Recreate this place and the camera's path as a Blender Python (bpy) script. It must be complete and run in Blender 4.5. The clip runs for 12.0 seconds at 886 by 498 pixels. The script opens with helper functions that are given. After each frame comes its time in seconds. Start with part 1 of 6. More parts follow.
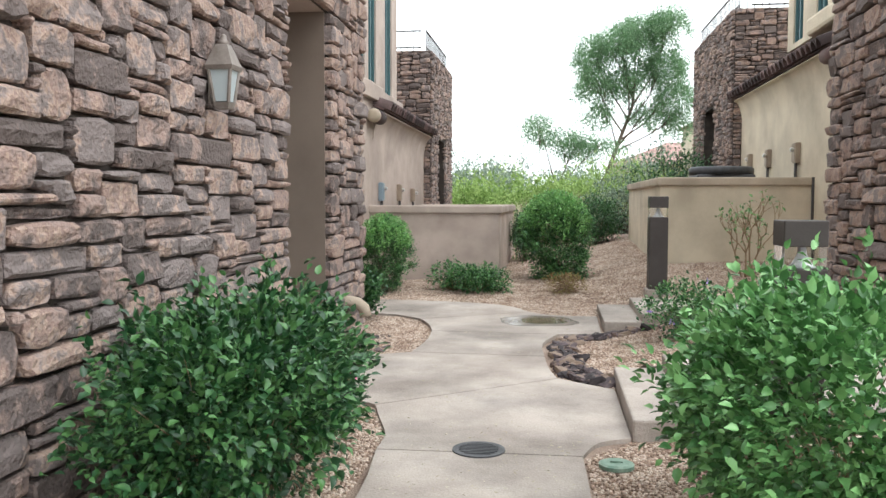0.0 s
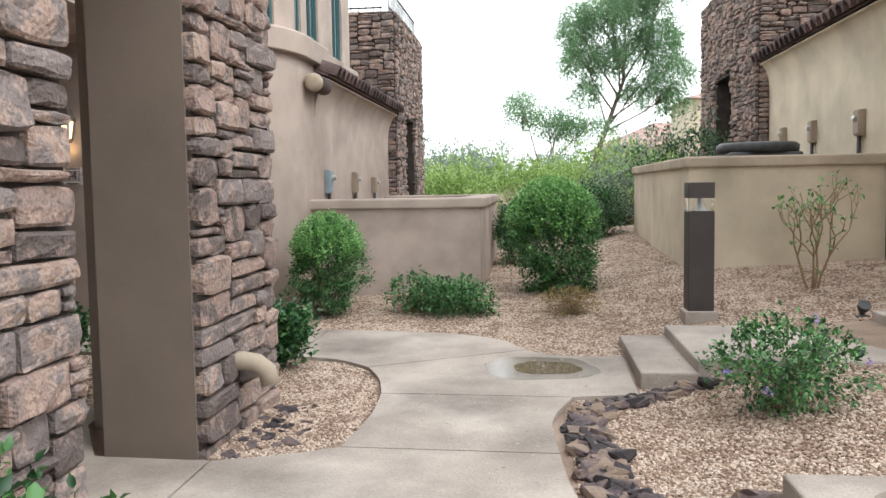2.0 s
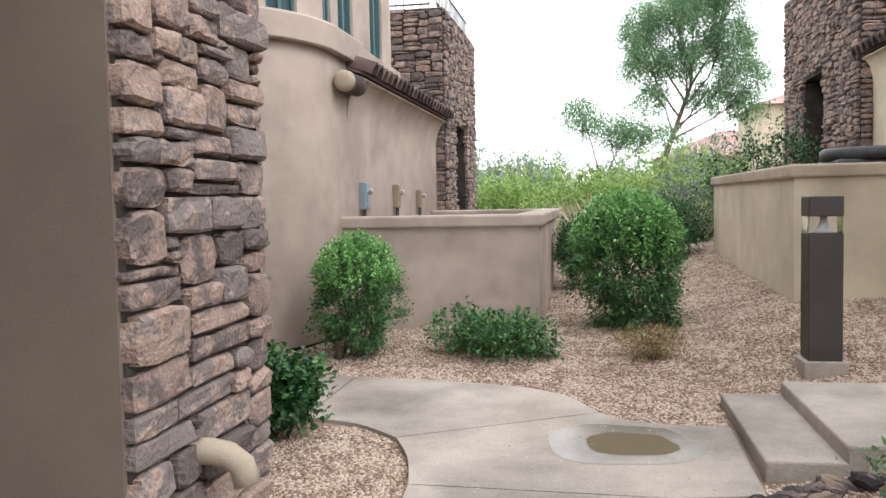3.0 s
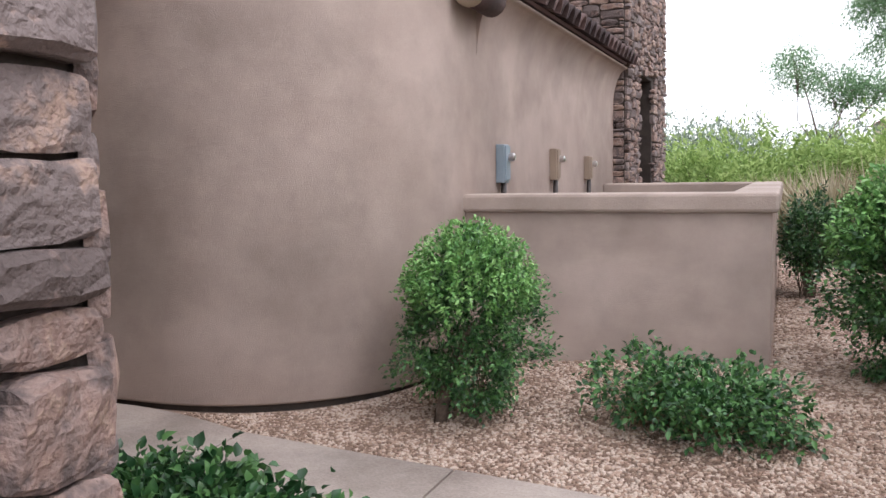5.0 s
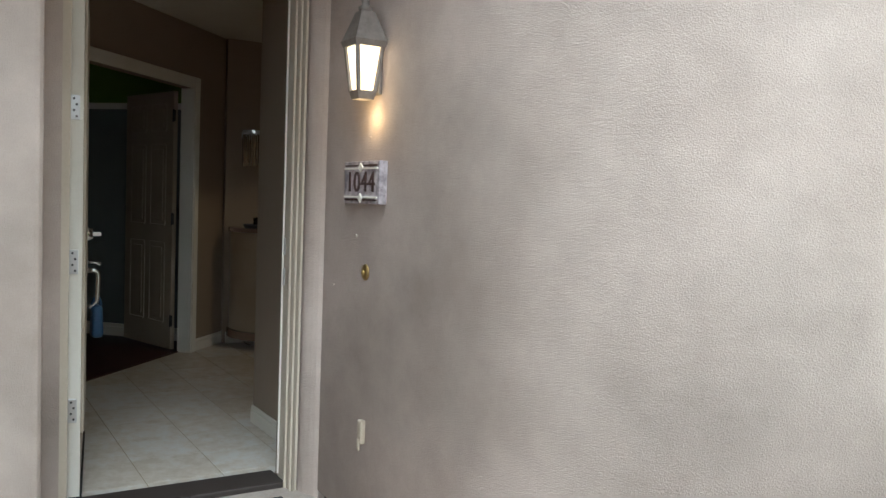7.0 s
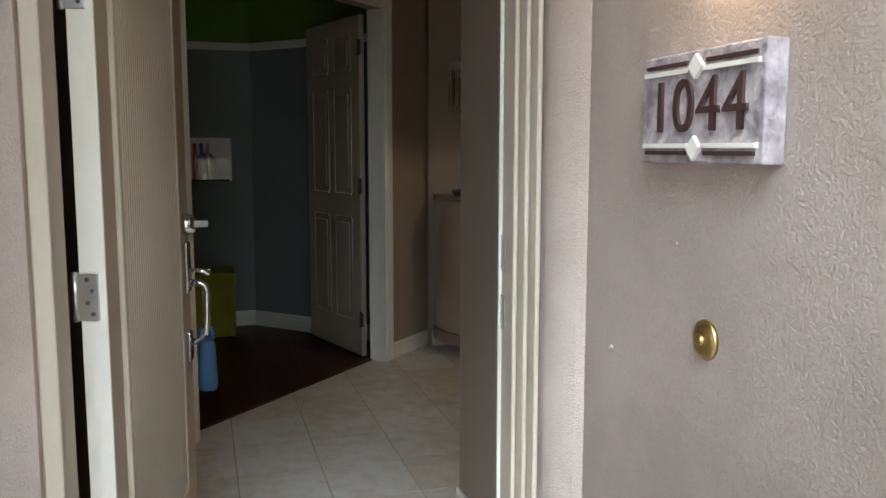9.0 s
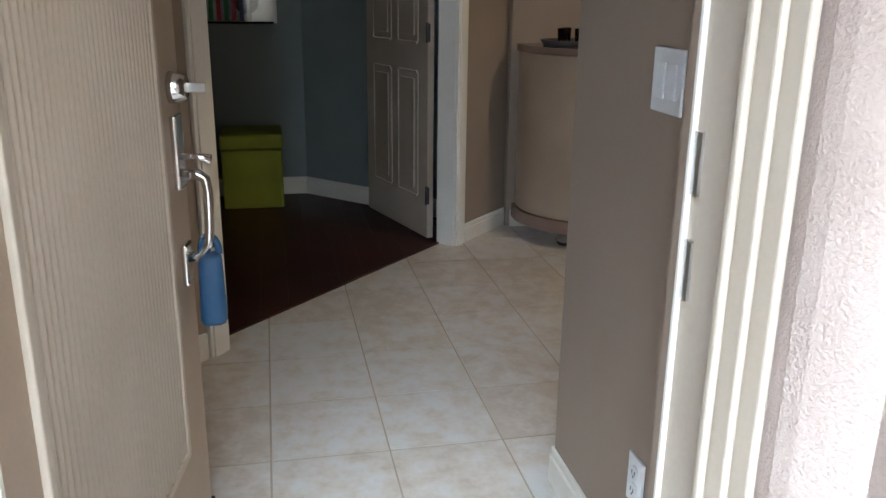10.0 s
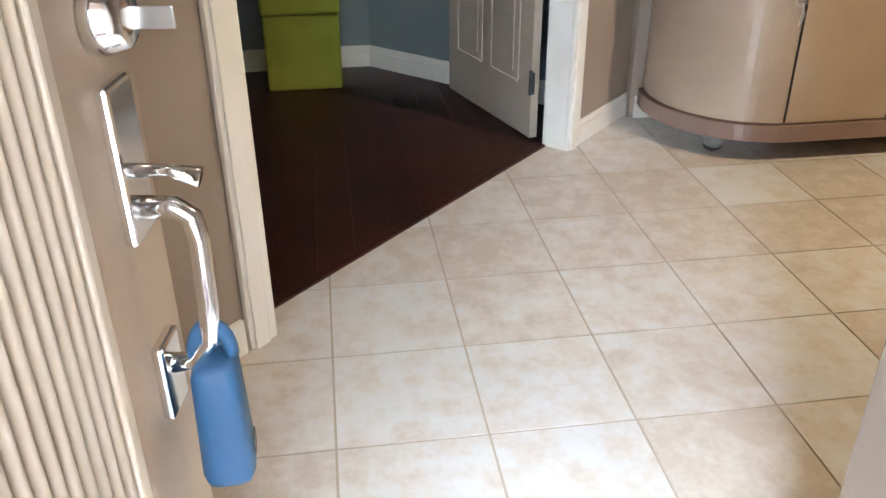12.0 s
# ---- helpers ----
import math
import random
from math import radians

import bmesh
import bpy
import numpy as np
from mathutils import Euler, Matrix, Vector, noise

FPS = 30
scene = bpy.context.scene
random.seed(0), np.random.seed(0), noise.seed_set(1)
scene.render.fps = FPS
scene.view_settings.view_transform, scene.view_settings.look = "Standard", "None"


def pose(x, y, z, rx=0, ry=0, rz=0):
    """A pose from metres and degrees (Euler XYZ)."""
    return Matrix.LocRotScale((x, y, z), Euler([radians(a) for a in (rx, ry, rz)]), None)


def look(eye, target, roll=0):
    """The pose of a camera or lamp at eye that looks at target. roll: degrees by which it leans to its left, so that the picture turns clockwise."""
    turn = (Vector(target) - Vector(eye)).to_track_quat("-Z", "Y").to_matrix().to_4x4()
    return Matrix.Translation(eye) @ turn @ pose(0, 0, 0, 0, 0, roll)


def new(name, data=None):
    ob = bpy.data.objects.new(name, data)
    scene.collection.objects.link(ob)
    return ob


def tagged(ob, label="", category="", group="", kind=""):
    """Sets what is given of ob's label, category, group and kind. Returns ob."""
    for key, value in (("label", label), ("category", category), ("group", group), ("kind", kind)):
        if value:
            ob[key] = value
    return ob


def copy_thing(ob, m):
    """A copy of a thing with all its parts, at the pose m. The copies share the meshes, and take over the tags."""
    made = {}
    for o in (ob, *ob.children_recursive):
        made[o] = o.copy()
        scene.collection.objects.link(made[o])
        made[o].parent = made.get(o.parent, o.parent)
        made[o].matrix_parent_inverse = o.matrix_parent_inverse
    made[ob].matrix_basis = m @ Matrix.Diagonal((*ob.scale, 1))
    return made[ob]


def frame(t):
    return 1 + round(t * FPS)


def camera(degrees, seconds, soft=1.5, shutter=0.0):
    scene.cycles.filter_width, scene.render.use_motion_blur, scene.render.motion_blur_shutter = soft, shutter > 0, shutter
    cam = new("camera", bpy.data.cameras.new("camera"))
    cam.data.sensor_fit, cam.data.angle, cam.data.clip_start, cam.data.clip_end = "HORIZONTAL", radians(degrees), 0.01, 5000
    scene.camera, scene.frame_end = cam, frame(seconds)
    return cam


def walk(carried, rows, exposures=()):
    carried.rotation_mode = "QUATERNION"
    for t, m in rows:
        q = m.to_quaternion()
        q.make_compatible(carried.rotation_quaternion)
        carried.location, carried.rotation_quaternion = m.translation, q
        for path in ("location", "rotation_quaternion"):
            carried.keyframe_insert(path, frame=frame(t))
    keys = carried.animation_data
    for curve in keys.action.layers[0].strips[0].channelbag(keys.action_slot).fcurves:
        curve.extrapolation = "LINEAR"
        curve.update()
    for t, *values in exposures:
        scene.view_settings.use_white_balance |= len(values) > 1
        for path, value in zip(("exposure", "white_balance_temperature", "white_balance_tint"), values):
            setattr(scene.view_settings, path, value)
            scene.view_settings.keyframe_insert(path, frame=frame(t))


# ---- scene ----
cam = camera(56.1, 12.0)
METRES, EYE, TILT, LEAN, TURN = 13.0, 1.27, 0.0, 0.0, 7.6
ROWS = [
    (0.0, 0.0, 0.0, 0.0, 0.01, -3.29, -0.13),
    (0.5, 0.0013, 0.0516, 0.0002, 0.3, -3.72, 0.3),
    (1.0, 0.008, 0.1046, 0.0013, -0.47, -4.17, 0.43),
    (1.5, 0.0093, 0.1556, 0.0033, -1.11, -4.14, 0.48),
    (2.0, 0.0135, 0.2075, 0.0035, -1.4, -4.19, 0.91),
    (2.5, 0.0145, 0.2626, 0.0043, -0.63, -4.22, 1.79),
    (3.0, 0.0186, 0.3118, 0.0061, 2.43, -3.34, 1.12),
    (5.0, 0.0148, 0.5107, 0.0061, 14.79, -5.2, 0.98),
    (5.5, 0.0074, 0.5583, 0.0064, 21.04, -4.65, -0.02),
    (6.0, -0.0007, 0.6016, 0.0076, 32.02, -4.15, -0.95),
    (6.5, -0.0138, 0.6459, 0.0106, 42.86, -3.42, -1.85),
    (7.0, -0.0353, 0.6795, 0.0119, 50.98, -3.35, -2.1),
    (7.5, -0.0637, 0.7103, 0.0119, 58.49, -4.58, -1.03),
]
INDOORS = [
    (9.3, (-3.730, 9.448, 1.418), (-5.641, 9.982, 1.160), 0.1),
    (9.5, (-3.886, 9.482, 1.414), (-5.786, 10.021, 1.103), 0.5),
    (10.0, (-4.340, 9.560, 1.385), (-6.212, 9.952, 0.795), 0.7),
    (10.5, (-4.687, 9.510, 1.355), (-6.345, 9.795, 0.276), 1.4),
    (11.0, (-4.938, 9.582, 1.270), (-6.494, 9.797, 0.032), 0.5),
    (11.5, (-5.214, 9.601, 1.315), (-6.856, 9.793, 0.186), -0.5),
    (12.0, (-5.412, 9.563, 1.356), (-7.156, 9.800, 0.402), -0.5),
]
EXPO = [(0.0, 0.68, 6250, 8), (3.2, 0.68, 6350, 13), (5.0, 0.56, 6250, 20), (5.6, 0.76, 5950, 6), (6.0, 1.02, 5750, -3), (6.5, 1.25, 5650, 1), (7.5, 1.66, 5500, -1), (9.3, 2.46, 5480, 2), (10.0, 3.1, 5250, 4), (10.5, 3.25, 5300, 4), (11.0, 3.05, 5300, 4), (11.5, 4.05, 5200, 5), (12.0, 4.7, 5250, 5)]
walk(cam, [(t, pose(0, 0, EYE, TILT, LEAN, TURN) @ pose(METRES * x, METRES * y, METRES * z, 90 + pitch, roll, yaw)) for t, x, y, z, yaw, pitch, roll in ROWS] + [(t, look(eye, target, roll)) for t, eye, target, roll in INDOORS], EXPO)

# ---- world and light ----
world = bpy.data.worlds.new("overcast_sky")
scene.world = world
world.use_nodes = True
wn = world.node_tree
sky = wn.nodes.new("ShaderNodeTexSky")
sky.sky_type = "NISHITA"
sky.sun_disc = False
sky.sun_elevation, sky.sun_rotation = radians(51), radians(114)
sky.dust_density = 4.0
hsv = wn.nodes.new("ShaderNodeHueSaturation")
hsv.inputs["Saturation"].default_value = 0.12
wn.links.new(sky.outputs[0], hsv.inputs["Color"])
cloud = wn.nodes.new("ShaderNodeMix")
cloud.data_type = "RGBA"
cloud.inputs["Factor"].default_value = 0.8
cloud.inputs[7].default_value = (11.0, 11.4, 11.5, 1)
wn.links.new(hsv.outputs[0], cloud.inputs[6])
wn.links.new(cloud.outputs[2], wn.nodes["Background"].inputs["Color"])
wn.nodes["Background"].inputs["Strength"].default_value = 0.15
sun = new("sun", bpy.data.lights.new("sun", "SUN"))
sun.data.energy, sun.data.angle, sun.data.color = 0.8, radians(30), (1.0, 0.98, 0.95)
sun.matrix_basis = look((0, 0, 20), (-9, 4, 8))


# ---- materials ----
def material(name, colors, rough=0.85, scale=3.0, fine=60.0, bump=0.15, metal=0.0, dist=0.01, vary="", stain=0.0, coat=0.0, spec=0.4, trans=0.0, vamt=0.7, trowel=0.0):
    """Two-scale noise colour with fine relief; vary: '', 'object' or 'island'."""
    m = bpy.data.materials.new(name)
    m.use_nodes = True
    nt = m.node_tree
    nd, ln = nt.nodes, nt.links
    bs = nd["Principled BSDF"]
    tc = nd.new("ShaderNodeTexCoord")
    geo = nd.new("ShaderNodeNewGeometry")
    n1 = nd.new("ShaderNodeTexNoise")
    n1.inputs["Scale"].default_value, n1.inputs["Detail"].default_value = scale, 6
    n2 = nd.new("ShaderNodeTexNoise")
    n2.inputs["Scale"].default_value, n2.inputs["Detail"].default_value = fine, 4
    src = geo.outputs["Position"]
    ln.new(src, n1.inputs["Vector"])
    ln.new(src, n2.inputs["Vector"])
    ramp = nd.new("ShaderNodeValToRGB")
    el = ramp.color_ramp.elements
    while len(el) < len(colors):
        el.new(0.5)
    for i, c in enumerate(colors):
        el[i].position = 0.3 + 0.4 * i / max(1, len(colors) - 1)
        el[i].color = (*c, 1)
    add = nd.new("ShaderNodeMath")
    add.operation = "MULTIPLY_ADD"
    add.inputs[1].default_value = 0.35
    ln.new(n2.outputs["Fac"], add.inputs[0])
    sub = nd.new("ShaderNodeMath")
    sub.operation = "SUBTRACT"
    sub.inputs[1].default_value = 0.175
    ln.new(n1.outputs["Fac"], sub.inputs[0])
    ln.new(sub.outputs[0], add.inputs[2])
    fac = add.outputs[0]
    if vary:
        if vary == "object":
            rnd = nd.new("ShaderNodeObjectInfo").outputs["Random"]
        else:
            rnd = geo.outputs["Random Per Island"]
        ma = nd.new("ShaderNodeMath")
        ma.operation = "MULTIPLY_ADD"
        ma.inputs[1].default_value = vamt
        ln.new(rnd, ma.inputs[0])
        s2 = nd.new("ShaderNodeMath")
        s2.operation = "SUBTRACT"
        s2.inputs[1].default_value = vamt / 2
        ln.new(fac, s2.inputs[0])
        ln.new(s2.outputs[0], ma.inputs[2])
        fac = ma.outputs[0]
    ln.new(fac, ramp.inputs[0])
    out = ramp.outputs[0]
    if stain:
        n3 = nd.new("ShaderNodeTexNoise")
        n3.inputs["Scale"].default_value, n3.inputs["Detail"].default_value = 0.9, 8
        n3.inputs["Roughness"].default_value = 0.65
        ln.new(src, n3.inputs["Vector"])
        mr = nd.new("ShaderNodeMapRange")
        mr.inputs["From Min"].default_value, mr.inputs["From Max"].default_value = 0.42, 0.68
        mr.inputs["To Min"].default_value, mr.inputs["To Max"].default_value = 1.0, 1.0 - stain
        ln.new(n3.outputs["Fac"], mr.inputs["Value"])
        mx = nd.new("ShaderNodeMix")
        mx.data_type, mx.blend_type = "RGBA", "MULTIPLY"
        mx.inputs["Factor"].default_value = 1.0
        ln.new(out, mx.inputs[6])
        ln.new(mr.outputs[0], mx.inputs[7])
        out = mx.outputs[2]
    ln.new(out, bs.inputs["Base Color"])
    bs.inputs["Roughness"].default_value = rough
    bs.inputs["Metallic"].default_value = metal
    bs.inputs["Specular IOR Level"].default_value = spec
    bs.inputs["Coat Weight"].default_value = coat
    bs.inputs["Transmission Weight"].default_value = trans
    if bump:
        bp = nd.new("ShaderNodeBump")
        bp.inputs["Strength"].default_value, bp.inputs["Distance"].default_value = bump, dist
        ln.new(n2.outputs["Fac"], bp.inputs["Height"])
        ln.new(bp.outputs[0], bs.inputs["Normal"])
        if trowel:
            mp = nd.new("ShaderNodeMapping")
            mp.inputs["Scale"].default_value = (1.0, 1.0, 1.7)
            ln.new(src, mp.inputs["Vector"])
            n4 = nd.new("ShaderNodeTexNoise")
            n4.inputs["Scale"].default_value, n4.inputs["Detail"].default_value, n4.inputs["Distortion"].default_value = 3.2, 6, 0.5
            ln.new(mp.outputs[0], n4.inputs["Vector"])
            b2 = nd.new("ShaderNodeBump")
            b2.inputs["Strength"].default_value, b2.inputs["Distance"].default_value = trowel, 0.05
            ln.new(n4.outputs["Fac"], b2.inputs["Height"])
            ln.new(b2.outputs[0], bp.inputs["Normal"])
    return m


def plain(name, color, rough=0.5, metal=0.0, emit=0.0, trans=0.0, coat=0.0):
    m = bpy.data.materials.new(name)
    m.use_nodes = True
    bs = m.node_tree.nodes["Principled BSDF"]
    bs.inputs["Base Color"].default_value = (*color, 1)
    bs.inputs["Roughness"].default_value = rough
    bs.inputs["Metallic"].default_value = metal
    bs.inputs["Transmission Weight"].default_value = trans
    bs.inputs["Coat Weight"].default_value = coat
    if emit:
        bs.inputs["Emission Color"].default_value = (*color, 1)
        bs.inputs["Emission Strength"].default_value = emit
    return m


STONES = [(0.13, 0.102, 0.094), (0.224, 0.165, 0.146), (0.312, 0.228, 0.195), (0.265, 0.178, 0.149), (0.395, 0.285, 0.226), (0.322, 0.245, 0.214), (0.198, 0.162, 0.152)]
M_STONE = material("ledge_stone", STONES, 0.9, 9, 48, 0.9, dist=0.022, vary="object", stain=0.2, vamt=0.62)
M_STONE_FAR = material("ledge_stone_joined", STONES, 0.9, 9, 48, 0.8, dist=0.022, vary="island", stain=0.2, vamt=0.62)
M_MORTAR = material("dark_mortar", [(0.035, 0.028, 0.024), (0.07, 0.055, 0.046)], 0.95, 6, 90, 0.5)
M_STUCCO = material("taupe_stucco", [(0.405, 0.325, 0.28), (0.46, 0.375, 0.325), (0.51, 0.42, 0.365)], 0.92, 2.4, 210, 0.55, dist=0.006, stain=0.3, trowel=0.14)
# Smooth taupe paint, its base colour taken darker to carry the porch shade.
M_REVEAL = material("taupe_paint_shaded", [(0.15, 0.115, 0.092), (0.18, 0.14, 0.112)], 0.85, 1.6, 170, 0.15, stain=0.15)
M_STUCCO_L = material("tan_stucco", [(0.53, 0.45, 0.34), (0.6, 0.515, 0.39), (0.65, 0.565, 0.43)], 0.92, 2.0, 120, 0.4, dist=0.01, stain=0.25, trowel=0.08)
M_CAP_TAUPE = material("taupe_cap", [(0.37, 0.30, 0.255), (0.455, 0.375, 0.325)], 0.9, 2.5, 110, 0.3, stain=0.3)
M_CAP = material("tan_cap", [(0.40, 0.33, 0.25), (0.5, 0.41, 0.32)], 0.9, 2.5, 110, 0.3, stain=0.3)
M_CONC = material("path_concrete", [(0.295, 0.247, 0.214), (0.41, 0.352, 0.308), (0.505, 0.44, 0.39)], 0.8, 1.3, 75, 0.45, stain=0.5)
M_GRAVEL = material("gravel_ground", [(0.20, 0.14, 0.105), (0.31, 0.225, 0.175), (0.41, 0.31, 0.25)], 0.95, 2.2, 95, 0.9, dist=0.02, stain=0.15)
M_PEBBLE = material("tan_pebble", [(0.2, 0.135, 0.1), (0.33, 0.225, 0.165), (0.43, 0.315, 0.24), (0.55, 0.45, 0.37)], 0.9, 5, 150, 0.2, vary="island")
M_BROWN = material("bronze_paint", [(0.035, 0.027, 0.024), (0.05, 0.04, 0.036)], 0.5, 4, 80, 0.08)
M_TILE = material("roof_clay", [(0.045, 0.03, 0.03), (0.085, 0.055, 0.052), (0.14, 0.09, 0.085)], 0.85, 3, 60, 0.3, vary="object")
M_TRIM = material("cream_trim", [(0.47, 0.405, 0.32), (0.53, 0.46, 0.37)], 0.6, 3, 90, 0.08)
M_WHITE = material("white_trim", [(0.70, 0.66, 0.58), (0.76, 0.72, 0.65)], 0.5, 3, 90, 0.05)
M_DARK = plain("black_gap", (0.01, 0.01, 0.01), 0.8)


# ---- builders ----
def part(name, bm, mat, parent=None, label="", smooth=False, kind=""):
    me = bpy.data.meshes.new(name)
    if smooth:
        for f in bm.faces:
            f.smooth = True
    bm.to_mesh(me)
    bm.free()
    me.materials.append(mat)
    ob = new(name, me)
    if parent:
        ob.parent = parent
    if label:
        ob["label"] = label
    if kind:
        ob["kind"] = kind
    return ob


def pydata(name, verts, faces, mat, parent=None, label="", smooth=False, kind=""):
    me = bpy.data.meshes.new(name)
    me.from_pydata(verts, [], faces)
    me.update()
    if smooth:
        me.shade_smooth()
    me.materials.append(mat)
    ob = new(name, me)
    if parent:
        ob.parent = parent
    if label:
        ob["label"] = label
    if kind:
        ob["kind"] = kind
    return ob


def thing(name, label, category, loc=(0, 0, 0), rz=0, group="", kind=""):
    ob = new(name)
    ob.matrix_basis = pose(*loc, 0, 0, rz)
    return tagged(ob, label, category, group, kind)


def add_box(bm, x0, x1, y0, y1, z0, z1, bevel=0.0, m=None):
    vs = [bm.verts.new((x, y, z)) for x in (x0, x1) for y in (y0, y1) for z in (z0, z1)]
    fs = [bm.faces.new([vs[i] for i in q]) for q in ((0, 1, 3, 2), (4, 6, 7, 5), (0, 4, 5, 1), (2, 3, 7, 6), (0, 2, 6, 4), (1, 5, 7, 3))]
    if bevel:
        es = list({e for f in fs for e in f.edges})
        r = bmesh.ops.bevel(bm, geom=es, offset=bevel, segments=2, affect="EDGES", profile=0.5)
        vs = list({v for f in r["faces"] for v in f.verts} | {v for v in vs if v.is_valid})
    if m is not None:
        bmesh.ops.transform(bm, matrix=m, verts=[v for v in vs if v.is_valid])
    return bm


def box(name, x0, x1, y0, y1, z0, z1, mat, parent=None, bevel=0.0, label="", m=None):
    return part(name, add_box(bmesh.new(), x0, x1, y0, y1, z0, z1, bevel, m), mat, parent, label)


def boxes(name, items, mat, parent=None, bevel=0.0, label=""):
    bm = bmesh.new()
    for it in items:
        add_box(bm, *it, bevel)
    return part(name, bm, mat, parent, label)


def lathe(bm, profile, seg=24, m=None, cap=True):
    rings = []
    for r, z in profile:
        rings.append([bm.verts.new((r * math.cos(2 * math.pi * i / seg), r * math.sin(2 * math.pi * i / seg), z)) for i in range(seg)])
    for a, b in zip(rings, rings[1:]):
        for i in range(seg):
            j = (i + 1) % seg
            bm.faces.new((a[i], a[j], b[j], b[i]))
    if cap:
        bm.faces.new(list(reversed(rings[0])))
        bm.faces.new(rings[-1])
    if m is not None:
        bmesh.ops.transform(bm, matrix=m, verts=[v for r in rings for v in r])
    return bm


def tube(bm, pts, radii, seg=8):
    """A tapered tube along points."""
    rings = []
    pts = [Vector(p) for p in pts]
    for i, p in enumerate(pts):
        d = (pts[min(i + 1, len(pts) - 1)] - pts[max(i - 1, 0)]).normalized()
        a = d.orthogonal().normalized() if not rings else (prev - d * prev.dot(d)).normalized()
        prev = a
        b = d.cross(a)
        r = radii[i] if isinstance(radii, (list, tuple)) else radii
        rings.append([bm.verts.new(p + (a * math.cos(2 * math.pi * k / seg) + b * math.sin(2 * math.pi * k / seg)) * r) for k in range(seg)])
    for a, b in zip(rings, rings[1:]):
        for i in range(seg):
            j = (i + 1) % seg
            bm.faces.new((a[i], a[j], b[j], b[i]))
    bm.faces.new(list(reversed(rings[0])))
    bm.faces.new(rings[-1])
    return bm


def prism(bm, poly, z0, z1):
    """A vertical prism over a plan polygon; z1 may be a function of x, y."""
    top = z1 if callable(z1) else (lambda x, y: z1)
    lo = [bm.verts.new((x, y, z0)) for x, y in poly]
    hi = [bm.verts.new((x, y, top(x, y))) for x, y in poly]
    n = len(poly)
    for i in range(n):
        j = (i + 1) % n
        bm.faces.new((lo[i], lo[j], hi[j], hi[i]))
    bm.faces.new(hi)
    bm.faces.new(list(reversed(lo)))
    return bm


def smoothstep(a, b, v):
    v = min(max((v - a) / (b - a), 0), 1)
    return v * v * (3 - 2 * v)


def path_z(x, y):
    return min(max((y - 5) * 0.018, 0), 0.095)


def ground_z(x, y):
    z = path_z(x, y) - 0.03
    z += 0.16 * smoothstep(0.35, 1.6, x) + 0.12 * smoothstep(1.2, 4, x)
    z += 0.12 * smoothstep(9.4, 11.7, y) * smoothstep(-3.2, -1.2, x)
    z += 0.10 * smoothstep(9.0, 13.0, y) * smoothstep(-0.6, 1.4, x)
    z += 0.12 * smoothstep(12.0, 17.0, y)
    z -= 1.3 * smoothstep(18.0, 30.0, y)
    z += 0.02 * noise.noise((x * 1.3, y * 1.3, 0))
    return z


# ---- ledge stone walls ----
def stone_layout(width, height, rng, cell=0.05):
    """Random ashlar: fills a grid with blocks of several courses."""
    nx, nz = max(2, round(width / cell)), max(2, round(height / cell))
    taken = np.zeros((nx, nz), bool)
    out = []
    for j in range(nz):
        for i in range(nx):
            if taken[i, j]:
                continue
            k = rng.random()
            h = 1 if k < 0.14 else 2 if k < 0.58 else 3 if k < 0.92 else 4
            w = rng.randint(4, 10) if h <= 2 else rng.randint(5, 9)
            if h == 1:
                w = rng.randint(5, 11)
            if rng.random() < 0.04:
                w, h = rng.randint(4, 5), 4
            w, h = min(w, nx - i), min(h, nz - j)
            ww = 0
            while ww < w and not taken[i + ww, j]:
                ww += 1
            if nx - i - ww == 1 and not taken[nx - 1, j]:
                ww += 1
            w = ww
            h = min(h, 1 if w <= 2 else 2 if w <= 3 else 3 if w <= 4 and rng.random() < 0.7 else h)
            while h > 1 and taken[i:i + w, j:j + h].any():
                h -= 1
            taken[i:i + w, j:j + h] = True
            out.append((i * width / nx, (i + w) * width / nx, j * height / nz, (j + h) * height / nz))
    return out


